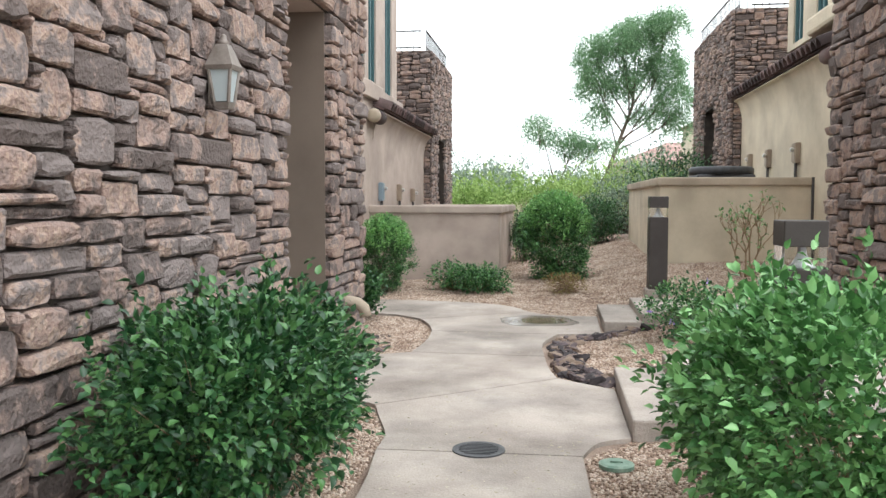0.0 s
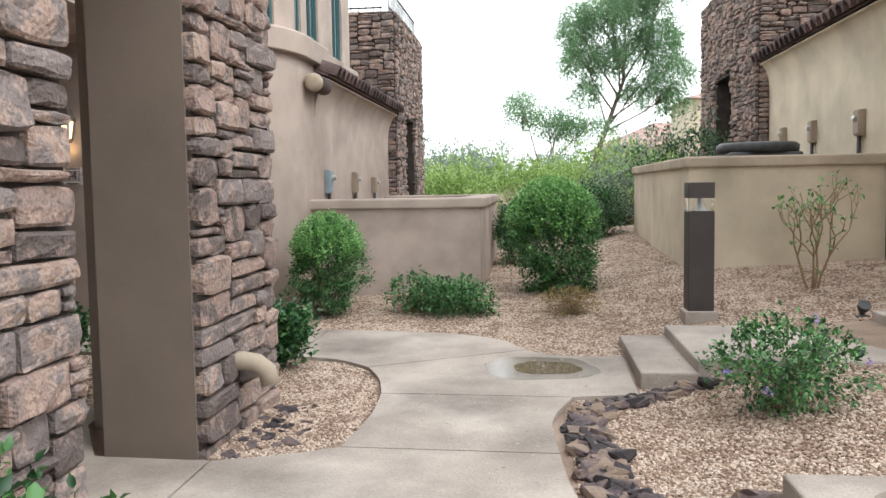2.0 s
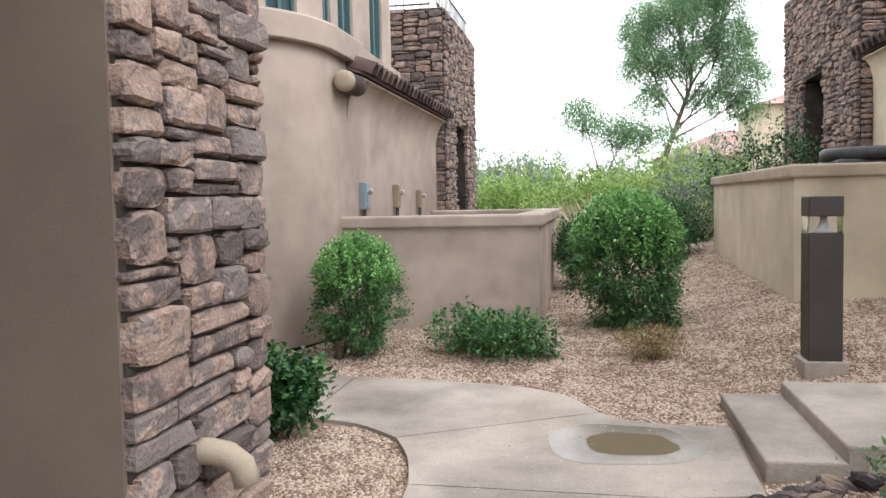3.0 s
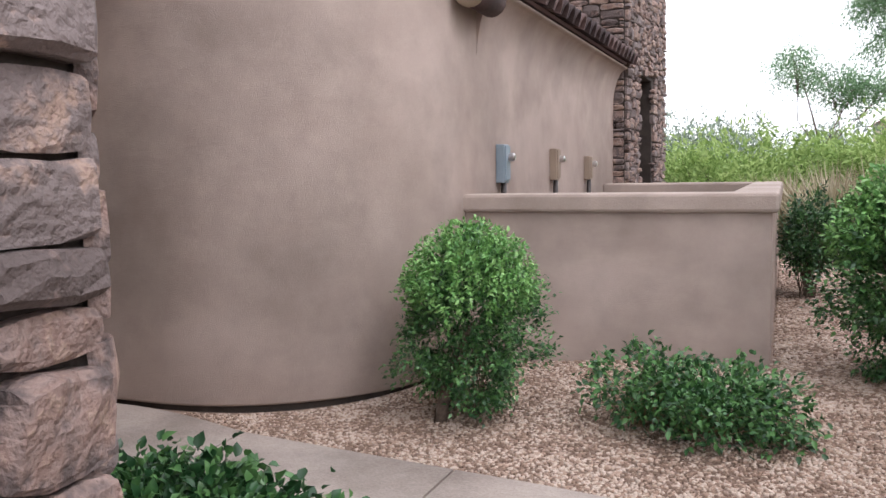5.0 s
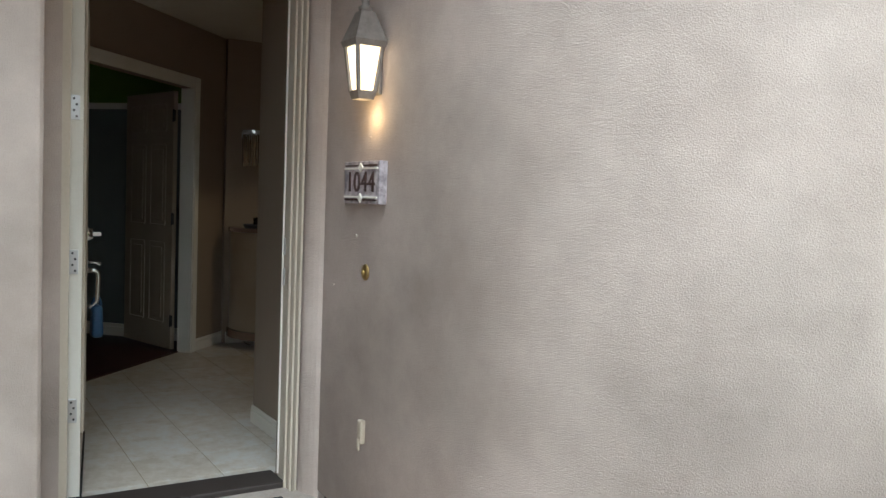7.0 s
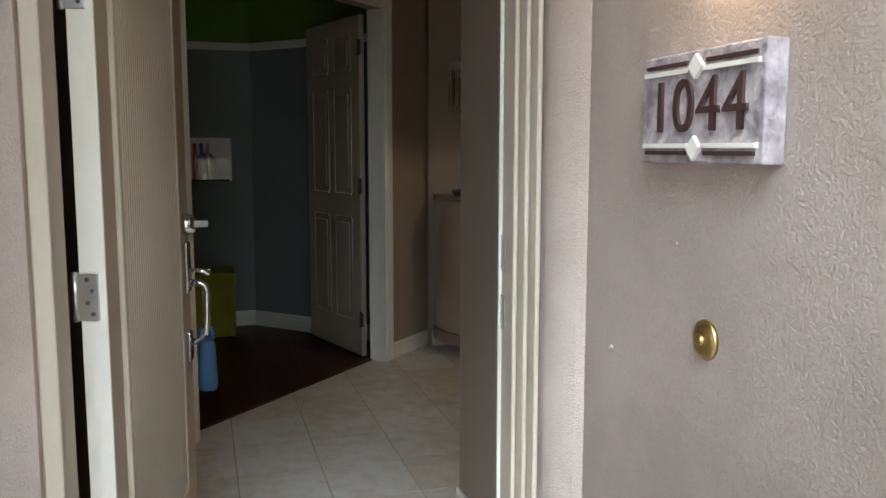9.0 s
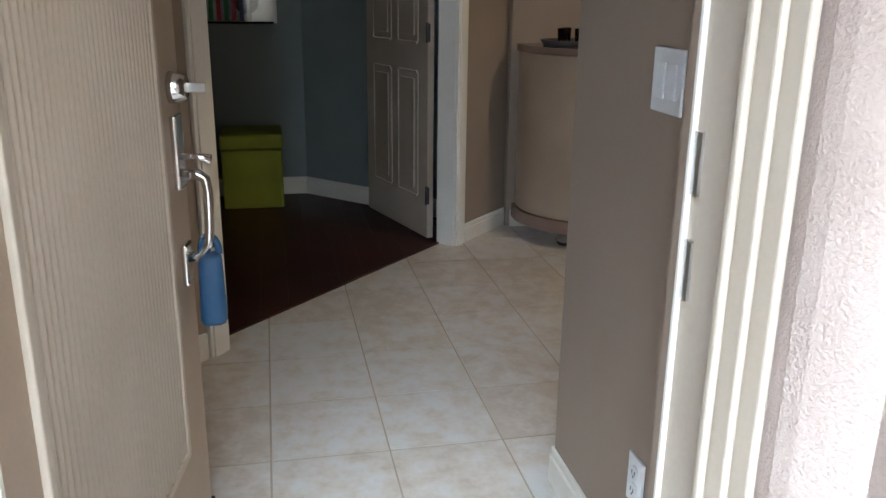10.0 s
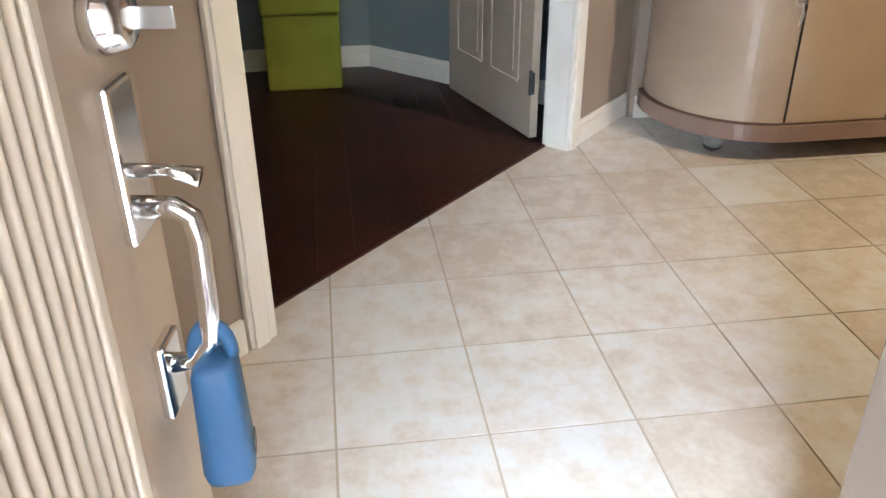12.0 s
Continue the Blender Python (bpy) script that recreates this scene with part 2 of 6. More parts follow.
def stone_mesh(w, h, rng, depth=0.05, rough=1.0):
    """Verts and faces of one hewn stone: x along the wall, z up, y outwards (towards -y)."""
    nx, nz = 6, 5
    sx, sz, sd = rng.random() * 90, rng.random() * 90, rng.random() * 90
    d = depth * (0.7 + 0.85 * rng.random())
    tilt, tip = rng.uniform(-0.012, 0.012), rng.uniform(-0.012, 0.012)
    g, e = 0.006, min(0.014, 0.16 * min(w, h))
    us = [g, g + e, 0.36 * w, 0.66 * w, w - g - e, w - g]
    vs = [g, g + e, 0.5 * h, h - g - e, h - g]
    verts, faces = [], []
    rr = rng.random()
    corner = (0.004 + 0.02 * rr * rr) if rng.random() > 0.14 and h < 0.18 else 0.04
    corner = min(corner, 0.3 * min(w, h))
    for j, v in enumerate(vs):
        for i, u in enumerate(us):
            n = noise.noise((u * 14 + sx, v * 14 + sz, sd))
            n2 = noise.noise((u * 30 + sx, v * 30 + sz, sd + 9))
            edge = i in (0, nx - 1) or j in (0, nz - 1)
            x, z = u, v
            if edge:
                y = -0.72 * d
            else:
                y = -d * (0.93 if i in (1, nx - 2) or j in (1, nz - 2) else 1.0) - 0.019 * n * rough - 0.009 * n2 * rough - tilt * (2 * u / w - 1) - tip * (2 * v / h - 1)
            cx, cz = i in (0, 1, nx - 2, nx - 1), j in (0, 1, nz - 2, nz - 1)
            if cx and cz:
                k = corner if i in (0, nx - 1) and j in (0, nz - 1) else 0.4 * corner
                x += k * (1 if i < 2 else -1) * 0.7
                z += k * (1 if j < 2 else -1) * 0.7
            x += 0.009 * n * rough + 0.004 * n2
            z += 0.009 * n2 * rough + 0.005 * n
            verts.append((x, y, z))
    for j in range(nz - 1):
        for i in range(nx - 1):
            a = j * nx + i
            faces.append((a, a + 1, a + nx + 1, a + nx))
    ring = [i for i in range(nx)] + [j * nx + nx - 1 for j in range(1, nz)] + [(nz - 1) * nx + i for i in range(nx - 2, -1, -1)] + [j * nx for j in range(nz - 2, 0, -1)]
    base = len(verts)
    for r in ring:
        x, y, z = verts[r]
        verts.append((x, 0.02, z))
    n = len(ring)
    for i in range(n):
        j = (i + 1) % n
        faces.append((ring[j], ring[i], base + i, base + j))
    return verts, faces


def stone_face(parent, m, width, height, seed, singly, skip=None, depth=0.05, cell=0.05):
    """Clads a face: local x along, z up, -y outwards, placed by m. Stones in `singly` stretch (x0, x1, z0, z1) are parts."""
    rng = random.Random(seed)
    allv, allf = [], []
    for x0, x1, z0, z1 in stone_layout(width, height, rng, cell):
        cx, cz = (x0 + x1) / 2, (z0 + z1) / 2
        if skip and skip(cx, cz):
            continue
        v, f = stone_mesh(x1 - x0, z1 - z0, rng, depth)
        v = [m @ Vector((p[0] + x0, p[1], p[2] + z0)) for p in v]
        if singly and singly[0] <= cx <= singly[1] and singly[2] <= cz <= singly[3]:
            pydata("stone", v, f, M_STONE, parent)
        else:
            k = len(allv)
            allv += v
            allf += [[i + k for i in q] for q in f]
    if allv:
        pydata("stone_cladding", allv, allf, M_STONE_FAR, parent, kind="stuff")


# ---- ground and path ----
def grid_ground():
    xs = list(np.linspace(-8, 8, 81)) + [12, 20, 40, 120, 600]
    xs = [-600, -120, -40, -20, -12] + xs
    ys = [-600, -120, -30, -10] + list(np.linspace(-4, 24, 113)) + [27, 30, 36, 45, 70, 150, 600]
    verts = [(x, y, ground_z(x, y) - (0.12 if x < -4.9 and 5 < y < 13 else 0)) for y in ys for x in xs]
    n = len(xs)
    faces = [(j * n + i, j * n + i + 1, (j + 1) * n + i + 1, (j + 1) * n + i) for j in range(len(ys) - 1) for i in range(n - 1)]
    ob = pydata("ground", verts, faces, M_GRAVEL, smooth=True)
    return tagged(ob, "tan decomposed granite gravel ground with gentle slope", "ground", kind="structure")


ground = grid_ground()


def inset(poly, d):
    """Moves a plan polygon's sides inwards by d (counter-clockwise order)."""
    n, out = len(poly), []
    for i in range(n):
        p, a, b = Vector(poly[i]), Vector(poly[i - 1]), Vector(poly[(i + 1) % n])
        e, g = (p - a).normalized(), (b - p).normalized()
        na, nb = Vector((-e.y, e.x)), Vector((-g.y, g.x))
        k = (na + nb)
        k = k / max(0.5, k.dot(na) if k.dot(na) > 0.5 else 0.5)
        out.append(tuple(p + k * d))
    return out


def rounded(poly, keep, steps=5):
    """Cuts corners that are not in keep with short curves."""
    n, out = len(poly), []
    for i in range(n):
        p, a, b = Vector(poly[i]), Vector(poly[i - 1]), Vector(poly[(i + 1) % n])
        if i in keep:
            out.append(tuple(p))
            continue
        s, e = p.lerp(a, 0.42), p.lerp(b, 0.42)
        for k in range(steps + 1):
            t = k / steps
            out.append(tuple(s.lerp(p, t).lerp(p.lerp(e, t), t)))
    return out


def slab(parent, poly, keep, thick=0.14):
    poly = inset(rounded(poly, keep), 0.006)
    bm = prism(bmesh.new(), poly, -thick, lambda x, y: path_z(x, y))
    bmesh.ops.triangulate(bm, faces=[f for f in bm.faces if len(f.verts) > 4])
    return part("slab", bm, M_CONC, parent)


path = thing("path", "weathered tan concrete footpath with cut joints", "path", kind="structure")
# counter-clockwise plans, numbers in keep are sharp corners at joints
slab(path, [(-0.80, -3), (0.2, -3), (0.18, 3.57), (0.16, 4.14), (-0.90, 4.12), (-0.82, 3.43)], {0, 1, 3, 4})
slab(path, [(-0.90, 4.12), (0.16, 4.14), (0.24, 4.40), (0.43, 4.50), (0.42, 5.62), (0.20, 5.78), (0.04, 5.90), (-1.10, 5.03), (-1.02, 4.75), (-0.90, 4.40)], {0, 1, 3, 4, 6, 7})
slab(path, [(-1.10, 5.03), (0.04, 5.90), (-0.03, 6.25), (-0.06, 6.66), (-1.16, 6.70), (-1.42, 6.57), (-1.74, 6.47), (-1.74, 5.5), (-1.4, 5.25)], {0, 1, 3, 4, 6, 7})
slab(path, [(-1.16, 6.70), (-0.06, 6.66), (-0.10, 7.22), (0.05, 7.68), (-1.14, 7.72), (-1.11, 7.25)], {0, 1, 3, 4})
slab(path, [(-1.14, 7.72), (0.05, 7.68), (0.45, 7.75), (0.46, 8.80), (0.13, 8.80), (-0.12, 8.88), (-0.25, 9.02), (-1.36, 8.41), (-1.22, 8.10)], {0, 1, 2, 3, 6, 7})
slab(path, [(-1.36, 8.41), (-0.25, 9.02), (-0.45, 9.42), (-0.78, 9.64), (-1.46, 9.77), (-1.98, 9.82), (-2.00, 8.74), (-1.64, 8.66)], {0, 1, 5, 6})
slab(path, [(-2.00, 8.74), (-1.98, 9.82), (-3.15, 9.95), (-3.16, 8.80)], {0, 1, 2, 3})
slab(path, [(-3.16, 8.80), (-3.15, 9.95), (-3.62, 10.09), (-4.0, 10.14), (-5.10, 10.14), (-5.10, 9.10), (-4.60, 8.95)], {0, 1, 3, 4, 5, 6})
slab(path, [(-1.74, 5.5), (-1.74, 6.47), (-2.34, 6.5), (-2.64, 6.98), (-2.7, 7.3), (-4.58, 7.5), (-4.58, 5.5)], {0, 1, 2, 3, 4, 5, 6})

# ---- entry house on the near side of the court ----
TH = 0.30
near_house = thing("house", "ledge-stone and taupe stucco house wall beside the path", "house", (0, 0, 0), kind="structure")
boxes("wall", [(-3.2, -1.84, -4.0, 5.47, -0.2, 3.3), (-2.32, -1.84, 5.47, 6.55, 2.78, 3.3)], M_STUCCO, near_house)
# Unseen upper blocks, added to hold skylight off the door wall and pier.
boxes("upper_shade_block", [(-4.9, -2.1, -4.0, 7.7, 3.3, 6.4), (-7.5, -4.62, 5.47, 10.1, 2.9, 6.4)], M_STUCCO, near_house)
box("mortar_bed", -1.84, -1.825, -4.0, 5.47, -0.2, 3.3, M_MORTAR, near_house)
box("mortar_bed", -1.84, -1.825, 5.47, 7.76, 2.78, 3.3, M_MORTAR, near_house)
pier = thing("gate_pier", "ledge-stone pier with smooth taupe stucco reveal", "pier", kind="structure")
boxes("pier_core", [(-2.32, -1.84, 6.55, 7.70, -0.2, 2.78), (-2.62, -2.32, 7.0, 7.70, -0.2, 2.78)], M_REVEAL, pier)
boxes("mortar_bed", [(-1.84, -1.825, 6.57, 7.70, -0.2, 2.78), (-2.6, -1.825, 7.70, 7.715, -0.2, 2.78)], M_MORTAR, pier)
# The door-side slab runs on unseen to x -3.7 to darken the wall.
boxes("ceiling", [(-4.6, -2.325, 5.475, 7.695, 2.785, 2.9), (-5.36, -3.7, 7.695, 10.147, 2.785, 2.9)], M_STUCCO)
tagged(bpy.data.objects["ceiling"], "taupe stucco porch soffit, extended unseen to shade the door wall", "ceiling", kind="structure")
court_wall = box("wall_court", -4.9, -4.6, 5.47, 9.0, -0.2, 2.78, M_STUCCO)
tagged(court_wall, "taupe stucco porch wall with rounded edge", "wall", kind="structure")
bev = court_wall.modifiers.new("round", "BEVEL")
bev.width, bev.segments = 0.03, 3

# ---- far house with the round corner ----
CX, CY, CR = -3.93, 11.45, 1.30


def wall_line(r=0.0, n=20):
    """Plan of the outer face, from the door strip round the corner to the tower; r outwards."""
    pts = [(-5.12, CY - CR - r)]
    pts += [(CX + (CR + r) * math.sin(a), CY - (CR + r) * math.cos(a)) for a in np.linspace(0, math.pi / 2, n)]
    return pts + [(CX + CR + r, 17.0)]


def swept_wall(name, parent, profile, mat, n=24, y_end=17.0, smooth=True, x_start=-5.12):
    """Sweeps an (offset, z) profile round the corner line."""
    lines = []
    for off, z in profile:
        pl = [(x_start, CY - CR - off)] + [(CX + (CR + off) * math.sin(a), CY - (CR + off) * math.cos(a)) for a in np.linspace(0, math.pi / 2, n)] + [(CX + CR + off, y_end)]
        lines.append([(x, y, z) for x, y in pl])
    m = len(lines[0])
    verts = [p for l in lines for p in l]
    faces = [(j * m + i, j * m + i + 1, (j + 1) * m + i + 1, (j + 1) * m + i) for j in range(len(lines) - 1) for i in range(m - 1)]
    return pydata(name, verts, faces, mat, parent, smooth=smooth)


far_house = thing("house", "two-storey taupe stucco house with rounded corner", "house", kind="structure")
swept_wall("wall", far_house, [(-0.3, 0.108), (-0.01, 0.108), (0, 0.122), (0, 2.55), (0, 2.72), (-0.3, 2.72)], M_STUCCO, y_end=16.72)
# Base set back in dark mortar colour, painting the shadow gap under the stucco.
swept_wall("shadow_gap", far_house, [(-0.035, -0.3), (-0.035, 0.112)], M_MORTAR, y_end=16.72)
swept_wall("cornice", far_house, [(-0.3, 2.72), (0.075, 2.72), (0.083, 2.728), (0.088, 2.93), (0.078, 2.95), (-0.3, 2.96)], M_STUCCO, n=56, y_end=12.3, smooth=False)

# upper storey with tall narrow windows following the curve
M_GLASS = plain("window_glass", (0.05, 0.09, 0.10), 0.06, coat=0.3)
M_WFRAME = plain("teal_frame", (0.05, 0.12, 0.13), 0.5)


def upper_piece(x0, y0, x1, y1, z0, z1, mat, parent, name="wall", thick=0.25, out=0.0):
    d = Vector((x1 - x0, y1 - y0, 0))
    L = d.length
    m = Matrix.Translation((x0, y0, 0)) @ Matrix.Rotation(math.atan2(d.y, d.x), 4, "Z")
    return box(name, 0, L, -out, thick, z0, z1, mat, parent, m=m)


def upper_windows(parent, plan, z0, z1, ztop, mat):
    """plan: list of (x, y, is_window) vertices along the outer face."""
    for (x0, y0, win), (x1, y1, _) in zip(plan, plan[1:]):
        if not win:
            upper_piece(x0, y0, x1, y1, z0 - 0.05, ztop, mat, parent)
            continue
        upper_piece(x0, y0, x1, y1, z1, ztop, mat, parent)
        upper_piece(x0, y0, x1, y1, z0 - 0.05, z0 + 0.03, mat, parent, "sill")
        d = Vector((x1 - x0, y1 - y0, 0))
        L = d.length
        m = Matrix.Translation((x0, y0, 0)) @ Matrix.Rotation(math.atan2(d.y, d.x), 4, "Z")
        wdw = part("window", add_box(bmesh.new(), 0, L, 0.055, 0.065, z0 + 0.03, z1, 0, m), M_GLASS, parent, "dark glass pane")
        bm = bmesh.new()
        for b in ((0, 0.04), (L - 0.04, L), (L / 2 - 0.02, L / 2 + 0.02)):
            add_box(bm, b[0], b[1], 0.025, 0.055, z0 + 0.03, z1, 0, m)
        part("frame", bm, M_WFRAME, wdw)


def arc(a, r):
    a = radians(a)
    return CX + r * math.sin(a), CY - r * math.cos(a)


RU = CR - 0.06
plan = [(-5.0, CY - RU, False), (*arc(-2, RU), False)]
for a in (4, 28, 53):
    plan += [(*arc(a, RU), True), (*arc(a + 16, RU), False)]
plan += [(*arc(84, RU), False), (CX + RU, 11.46, True), (CX + RU, 11.70, False), (CX + RU, 11.93, True), (CX + RU, 12.45, False), (CX + RU, 13.13, True), (CX + RU, 13.68, False), (CX + RU, 14.12, False)]
box("wall", -6.0, CX + RU - 0.255, 13.87, 14.115, 2.72, 6.0, M_STUCCO, far_house)
upper_windows(far_house, plan, 2.95, 5.3, 6.0, M_STUCCO)
box("sill_ledge", CX + CR - 0.3, CX + CR + 0.05, 12.3, 14.15, 2.72, 2.93, M_STUCCO, far_house, 0.015)


def eave(parent, x, y0, y1, z, side, mat, wall_x):
    """A coved stucco eave with a row of clay barrel tiles along y; side +1 faces +x."""
    dx = x - side * 0.03 - wall_x
    prof = [(wall_x + dx * (1 - math.cos(k)), z - 0.48 + 0.46 * math.sin(k)) for k in np.linspace(0.12, math.pi / 2, 12)]
    prof += [(x - side * 0.03, z), (wall_x - side * 0.02, z + 0.08)]
    verts = [(px, y, pz) for y in (y0, y1) for px, pz in prof]
    n = len(prof)
    faces = [(i, i + 1, n + i + 1, n + i) for i in range(n - 1)]
    pydata("cove", verts, faces, mat, parent, smooth=True)
    pydata("cove_end", [(px, y0 - 0.002, pz) for px, pz in prof] + [(wall_x - side * 0.02, y0 - 0.002, z - 0.48)], [tuple(range(n + 1))], mat, parent)
    roof = part("roof", add_box(bmesh.new(), min(x - side * 0.04, x - side * 0.9), max(x - side * 0.04, x - side * 0.9), y0, y1, -0.015, 0.012, 0, None), M_TILE, parent)
    roof.matrix_basis = Matrix.Translation((x, 0, z + 0.03)) @ Matrix.Rotation(-side * radians(-20), 4, "Y") @ Matrix.Translation((-x, 0, 0))
    pitch = 0.21
    k = int((y1 - y0) / pitch)
    v0, f0 = [], []
    seg = 8
    for j in range(seg + 1):
        a = math.pi * j / seg
        for r in (0.103, 0.08):
            for l in (-0.06, 0.42):
                v0.append((l, -r * math.cos(a), 1.25 * r * math.sin(a)))
    for j in range(seg):
        a, b = 4 * j, 4 * (j + 1)
        f0 += [(a, a + 1, b + 1, b), (a + 2, b + 2, b + 3, a + 3), (a, b, b + 2, a + 2), (a + 1, a + 3, b + 3, b + 1)]
    me = bpy.data.meshes.new("roof_tile")
    me.from_pydata(v0, [], f0)
    me.shade_smooth()
    me.materials.append(M_TILE)
    for i in range(k + 1):
        t = new("roof_tile", me)
        t.parent = roof
        tm = Matrix.Translation((x, y0 + 0.1 + i * pitch, z + 0.05)) @ Matrix.Rotation(0 if side < 0 else math.pi, 4, "Z") @ Matrix.Rotation(radians(-20), 4, "Y")
        t.matrix_basis = roof.matrix_basis.inverted() @ tm


def stone_tower(x_face, side, y0, y1, z_base, z_top, door, seed):
    """A square stone tower with a doorway in the face towards the path and an iron rail on top."""
    t = thing("stone_tower", "square ledge-stone tower with open doorway and iron rail", "tower", kind="structure")
    xi = x_face - side * 3.4
    dy0, dy1, dz = door
    a, b = min(xi, x_face - side * 0.3), max(xi, x_face - side * 0.3)
    p, q = min(x_face - side * 0.3, x_face), max(x_face - side * 0.3, x_face)
    boxes("wall", [(a, b, y0, y0 + 0.3, z_base, z_top), (a, b, y1 - 0.3, y1, z_base, z_top), (a, b, y0 + 0.3, y1 - 0.3, z_top - 1.0, z_top - 0.9),
                   (p, q, y0, dy0, z_base, z_top), (p, q, dy1, y1, z_base, z_top), (p, q, dy0, dy1, dz, z_top)], M_MORTAR, t)
    # Doorway side and back reuse the shade-darkened taupe.
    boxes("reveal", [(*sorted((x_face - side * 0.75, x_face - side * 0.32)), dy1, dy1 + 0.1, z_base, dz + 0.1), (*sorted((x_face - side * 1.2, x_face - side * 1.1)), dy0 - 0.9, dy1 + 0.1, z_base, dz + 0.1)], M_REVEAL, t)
    H = z_top - z_base
    if side > 0:
        m = Matrix.Translation((x_face, y0, z_base)) @ Matrix.Rotation(math.pi / 2, 4, "Z")
        skip = lambda u, z: dy0 - y0 - 0.05 < u < dy1 - y0 + 0.05 and z < dz - z_base + 0.05
    else:
        m = Matrix.Translation((x_face, y1, z_base)) @ Matrix.Rotation(-math.pi / 2, 4, "Z")
        skip = lambda u, z: y1 - dy1 - 0.05 < u < y1 - dy0 + 0.05 and z < dz - z_base + 0.05
    stone_face(t, m, y1 - y0, H, seed, None, skip, 0.04, 0.036)
    m = Matrix.Translation((min(xi, x_face), y0, z_base))
    stone_face(t, m, 3.4, H, seed + 1, None, None, 0.04, 0.036)
    bm = bmesh.new()
    for z in (z_top + 0.07, z_top + 0.40):
        add_box(bm, x_face - side * 0.1 - 0.012, x_face - side * 0.1 + 0.012, y0 + 0.1, y1 - 0.1, z, z + 0.025)
        add_box(bm, a, b + 0.1, y0 + 0.1 - 0.012, y0 + 0.1 + 0.012, z, z + 0.025)
    k = int((y1 - y0) / 0.13)
    for i in range(1, k):
        add_box(bm, x_face - side * 0.1 - 0.006, x_face - side * 0.1 + 0.006, y0 + i * 0.13 - 0.006, y0 + i * 0.13 + 0.006, z_top, z_top + 0.4)
    for i in range(26):
        x = x_face - side * (0.1 + 0.13 * i)
        add_box(bm, x - 0.006, x + 0.006, y0 + 0.094, y0 + 0.106, z_top, z_top + 0.4)
    part("iron_rail", bm, M_BROWN, t, "thin dark iron balcony rail")
    return t


eave(far_house, -2.43, 11.95, 16.7, 2.56, 1, M_STUCCO, CX + CR)
stone_tower(-2.5, 1, 16.75, 20.1, -0.2, 4.3, (17.8, 18.85, 2.6), 31)


def low_wall(name, label, pts, z0, ztop):
    """A rendered screen wall with a projecting cap along plan points."""
    w = thing(name, label, "wall", kind="structure")
    bm, bc = bmesh.new(), bmesh.new()
    for i, ((x0, y0), (x1, y1)) in enumerate(zip(pts, pts[1:])):
        d = Vector((x1 - x0, y1 - y0, 0))
        m = Matrix.Translation((x0, y0, 0)) @ Matrix.Rotation(math.atan2(d.y, d.x), 4, "Z")
        e = 0.10 if i < len(pts) - 2 else 0.0
        s = 0.10 if i else 0.0
        add_box(bm, s, d.length + e, -0.1, 0.1, z0, ztop - 0.10, 0, m)
        add_box(bc, s * 1.4, d.length + e * 1.4, -0.14, 0.14, ztop - 0.115, ztop, 0.02, m)
    part("wall_body", bm, M_STUCCO if name == "wall_left" else M_STUCCO_L, w)
    part("wall_cap", bc, M_CAP_TAUPE if name == "wall_left" else M_CAP, w)
    return w


low_wall("wall_left", "low taupe stucco screen wall with rounded cap", [(-2.66, 11.8), (-0.86, 11.8), (-0.86, 15.6), (-2.5, 15.6)], -0.1, 1.21)
low_wall("wall_right", "low tan stucco screen wall with rounded cap", [(3.44, 11.7), (1.52, 11.7), (1.52, 16.2), (3.3, 16.2)], 0.1, 1.60)

# ---- house on the far side of the path, half a metre higher ----
right_house = thing("house", "tan stucco house with coved tile eave", "house", kind="structure")
box("wall", 3.4, 3.7, 9.0, 15.98, -0.1, 3.2, M_STUCCO_L, right_house)
box("wall", 3.7, 8.0, 9.0, 9.3, -0.1, 6.5, M_STUCCO_L, right_house)
eave(right_house, 3.22, 10.6, 15.95, 3.12, -1, M_STUCCO_L, 3.4)
upper_windows(right_house, [(3.55, 13.6, False), (3.55, 13.3, True), (3.55, 12.8, False), (3.55, 12.2, True), (3.55, 11.7, False), (3.55, 11.2, True), (3.55, 10.7, False), (3.55, 9.0, False)], 3.62, 5.6, 6.6, M_STUCCO_L)
box("wall", 3.81, 7.5, 13.35, 13.595, 3.2, 6.6, M_STUCCO_L, right_house)
box("cornice", 3.36, 3.9, 9.0, 12.0, 3.5, 3.75, M_STUCCO_L, right_house, 0.05)
stone_tower(3.25, -1, 16.0, 20.3, -0.2, 4.8, (17.75, 18.95, 3.22), 57)
right_pier = thing("gate_pier", "tall ledge-stone pier beside the house entry", "pier", kind="structure")
box("pier_core", 2.65, 3.4, 7.0, 8.45, -0.1, 4.2, M_MORTAR, right_pier)
stone_face(right_pier, Matrix.Translation((2.65, 8.47, 0)) @ Matrix.Rotation(-math.pi / 2, 4, "Z"), 1.47, 4.2, 71, (0.0, 1.0, 0.6, 3.4))
stone_face(right_pier, Matrix.Translation((2.62, 7.0, 0)), 0.8, 4.2, 72, None)
stone_face(right_pier, Matrix.Translation((3.42, 8.45, 0)) @ Matrix.Rotation(math.pi, 4, "Z"), 0.8, 4.2, 73, None)

# ---- stone cladding of the near house ----
FX = -1.825
stone_face(near_house, Matrix.Translation((FX, -4.0, -0.05)) @ Matrix.Rotation(math.pi / 2, 4, "Z"), 9.47, 3.35, 11, (6.0, 9.5, 0.1, 3.2))
stone_face(near_house, Matrix.Translation((FX, 5.47, 2.78)) @ Matrix.Rotation(math.pi / 2, 4, "Z"), 2.26, 0.52, 12, None)
stone_face(pier, Matrix.Translation((FX, 6.55, -0.05)) @ Matrix.Rotation(math.pi / 2, 4, "Z"), 1.17, 2.83, 13, (0, 2, 0, 4))
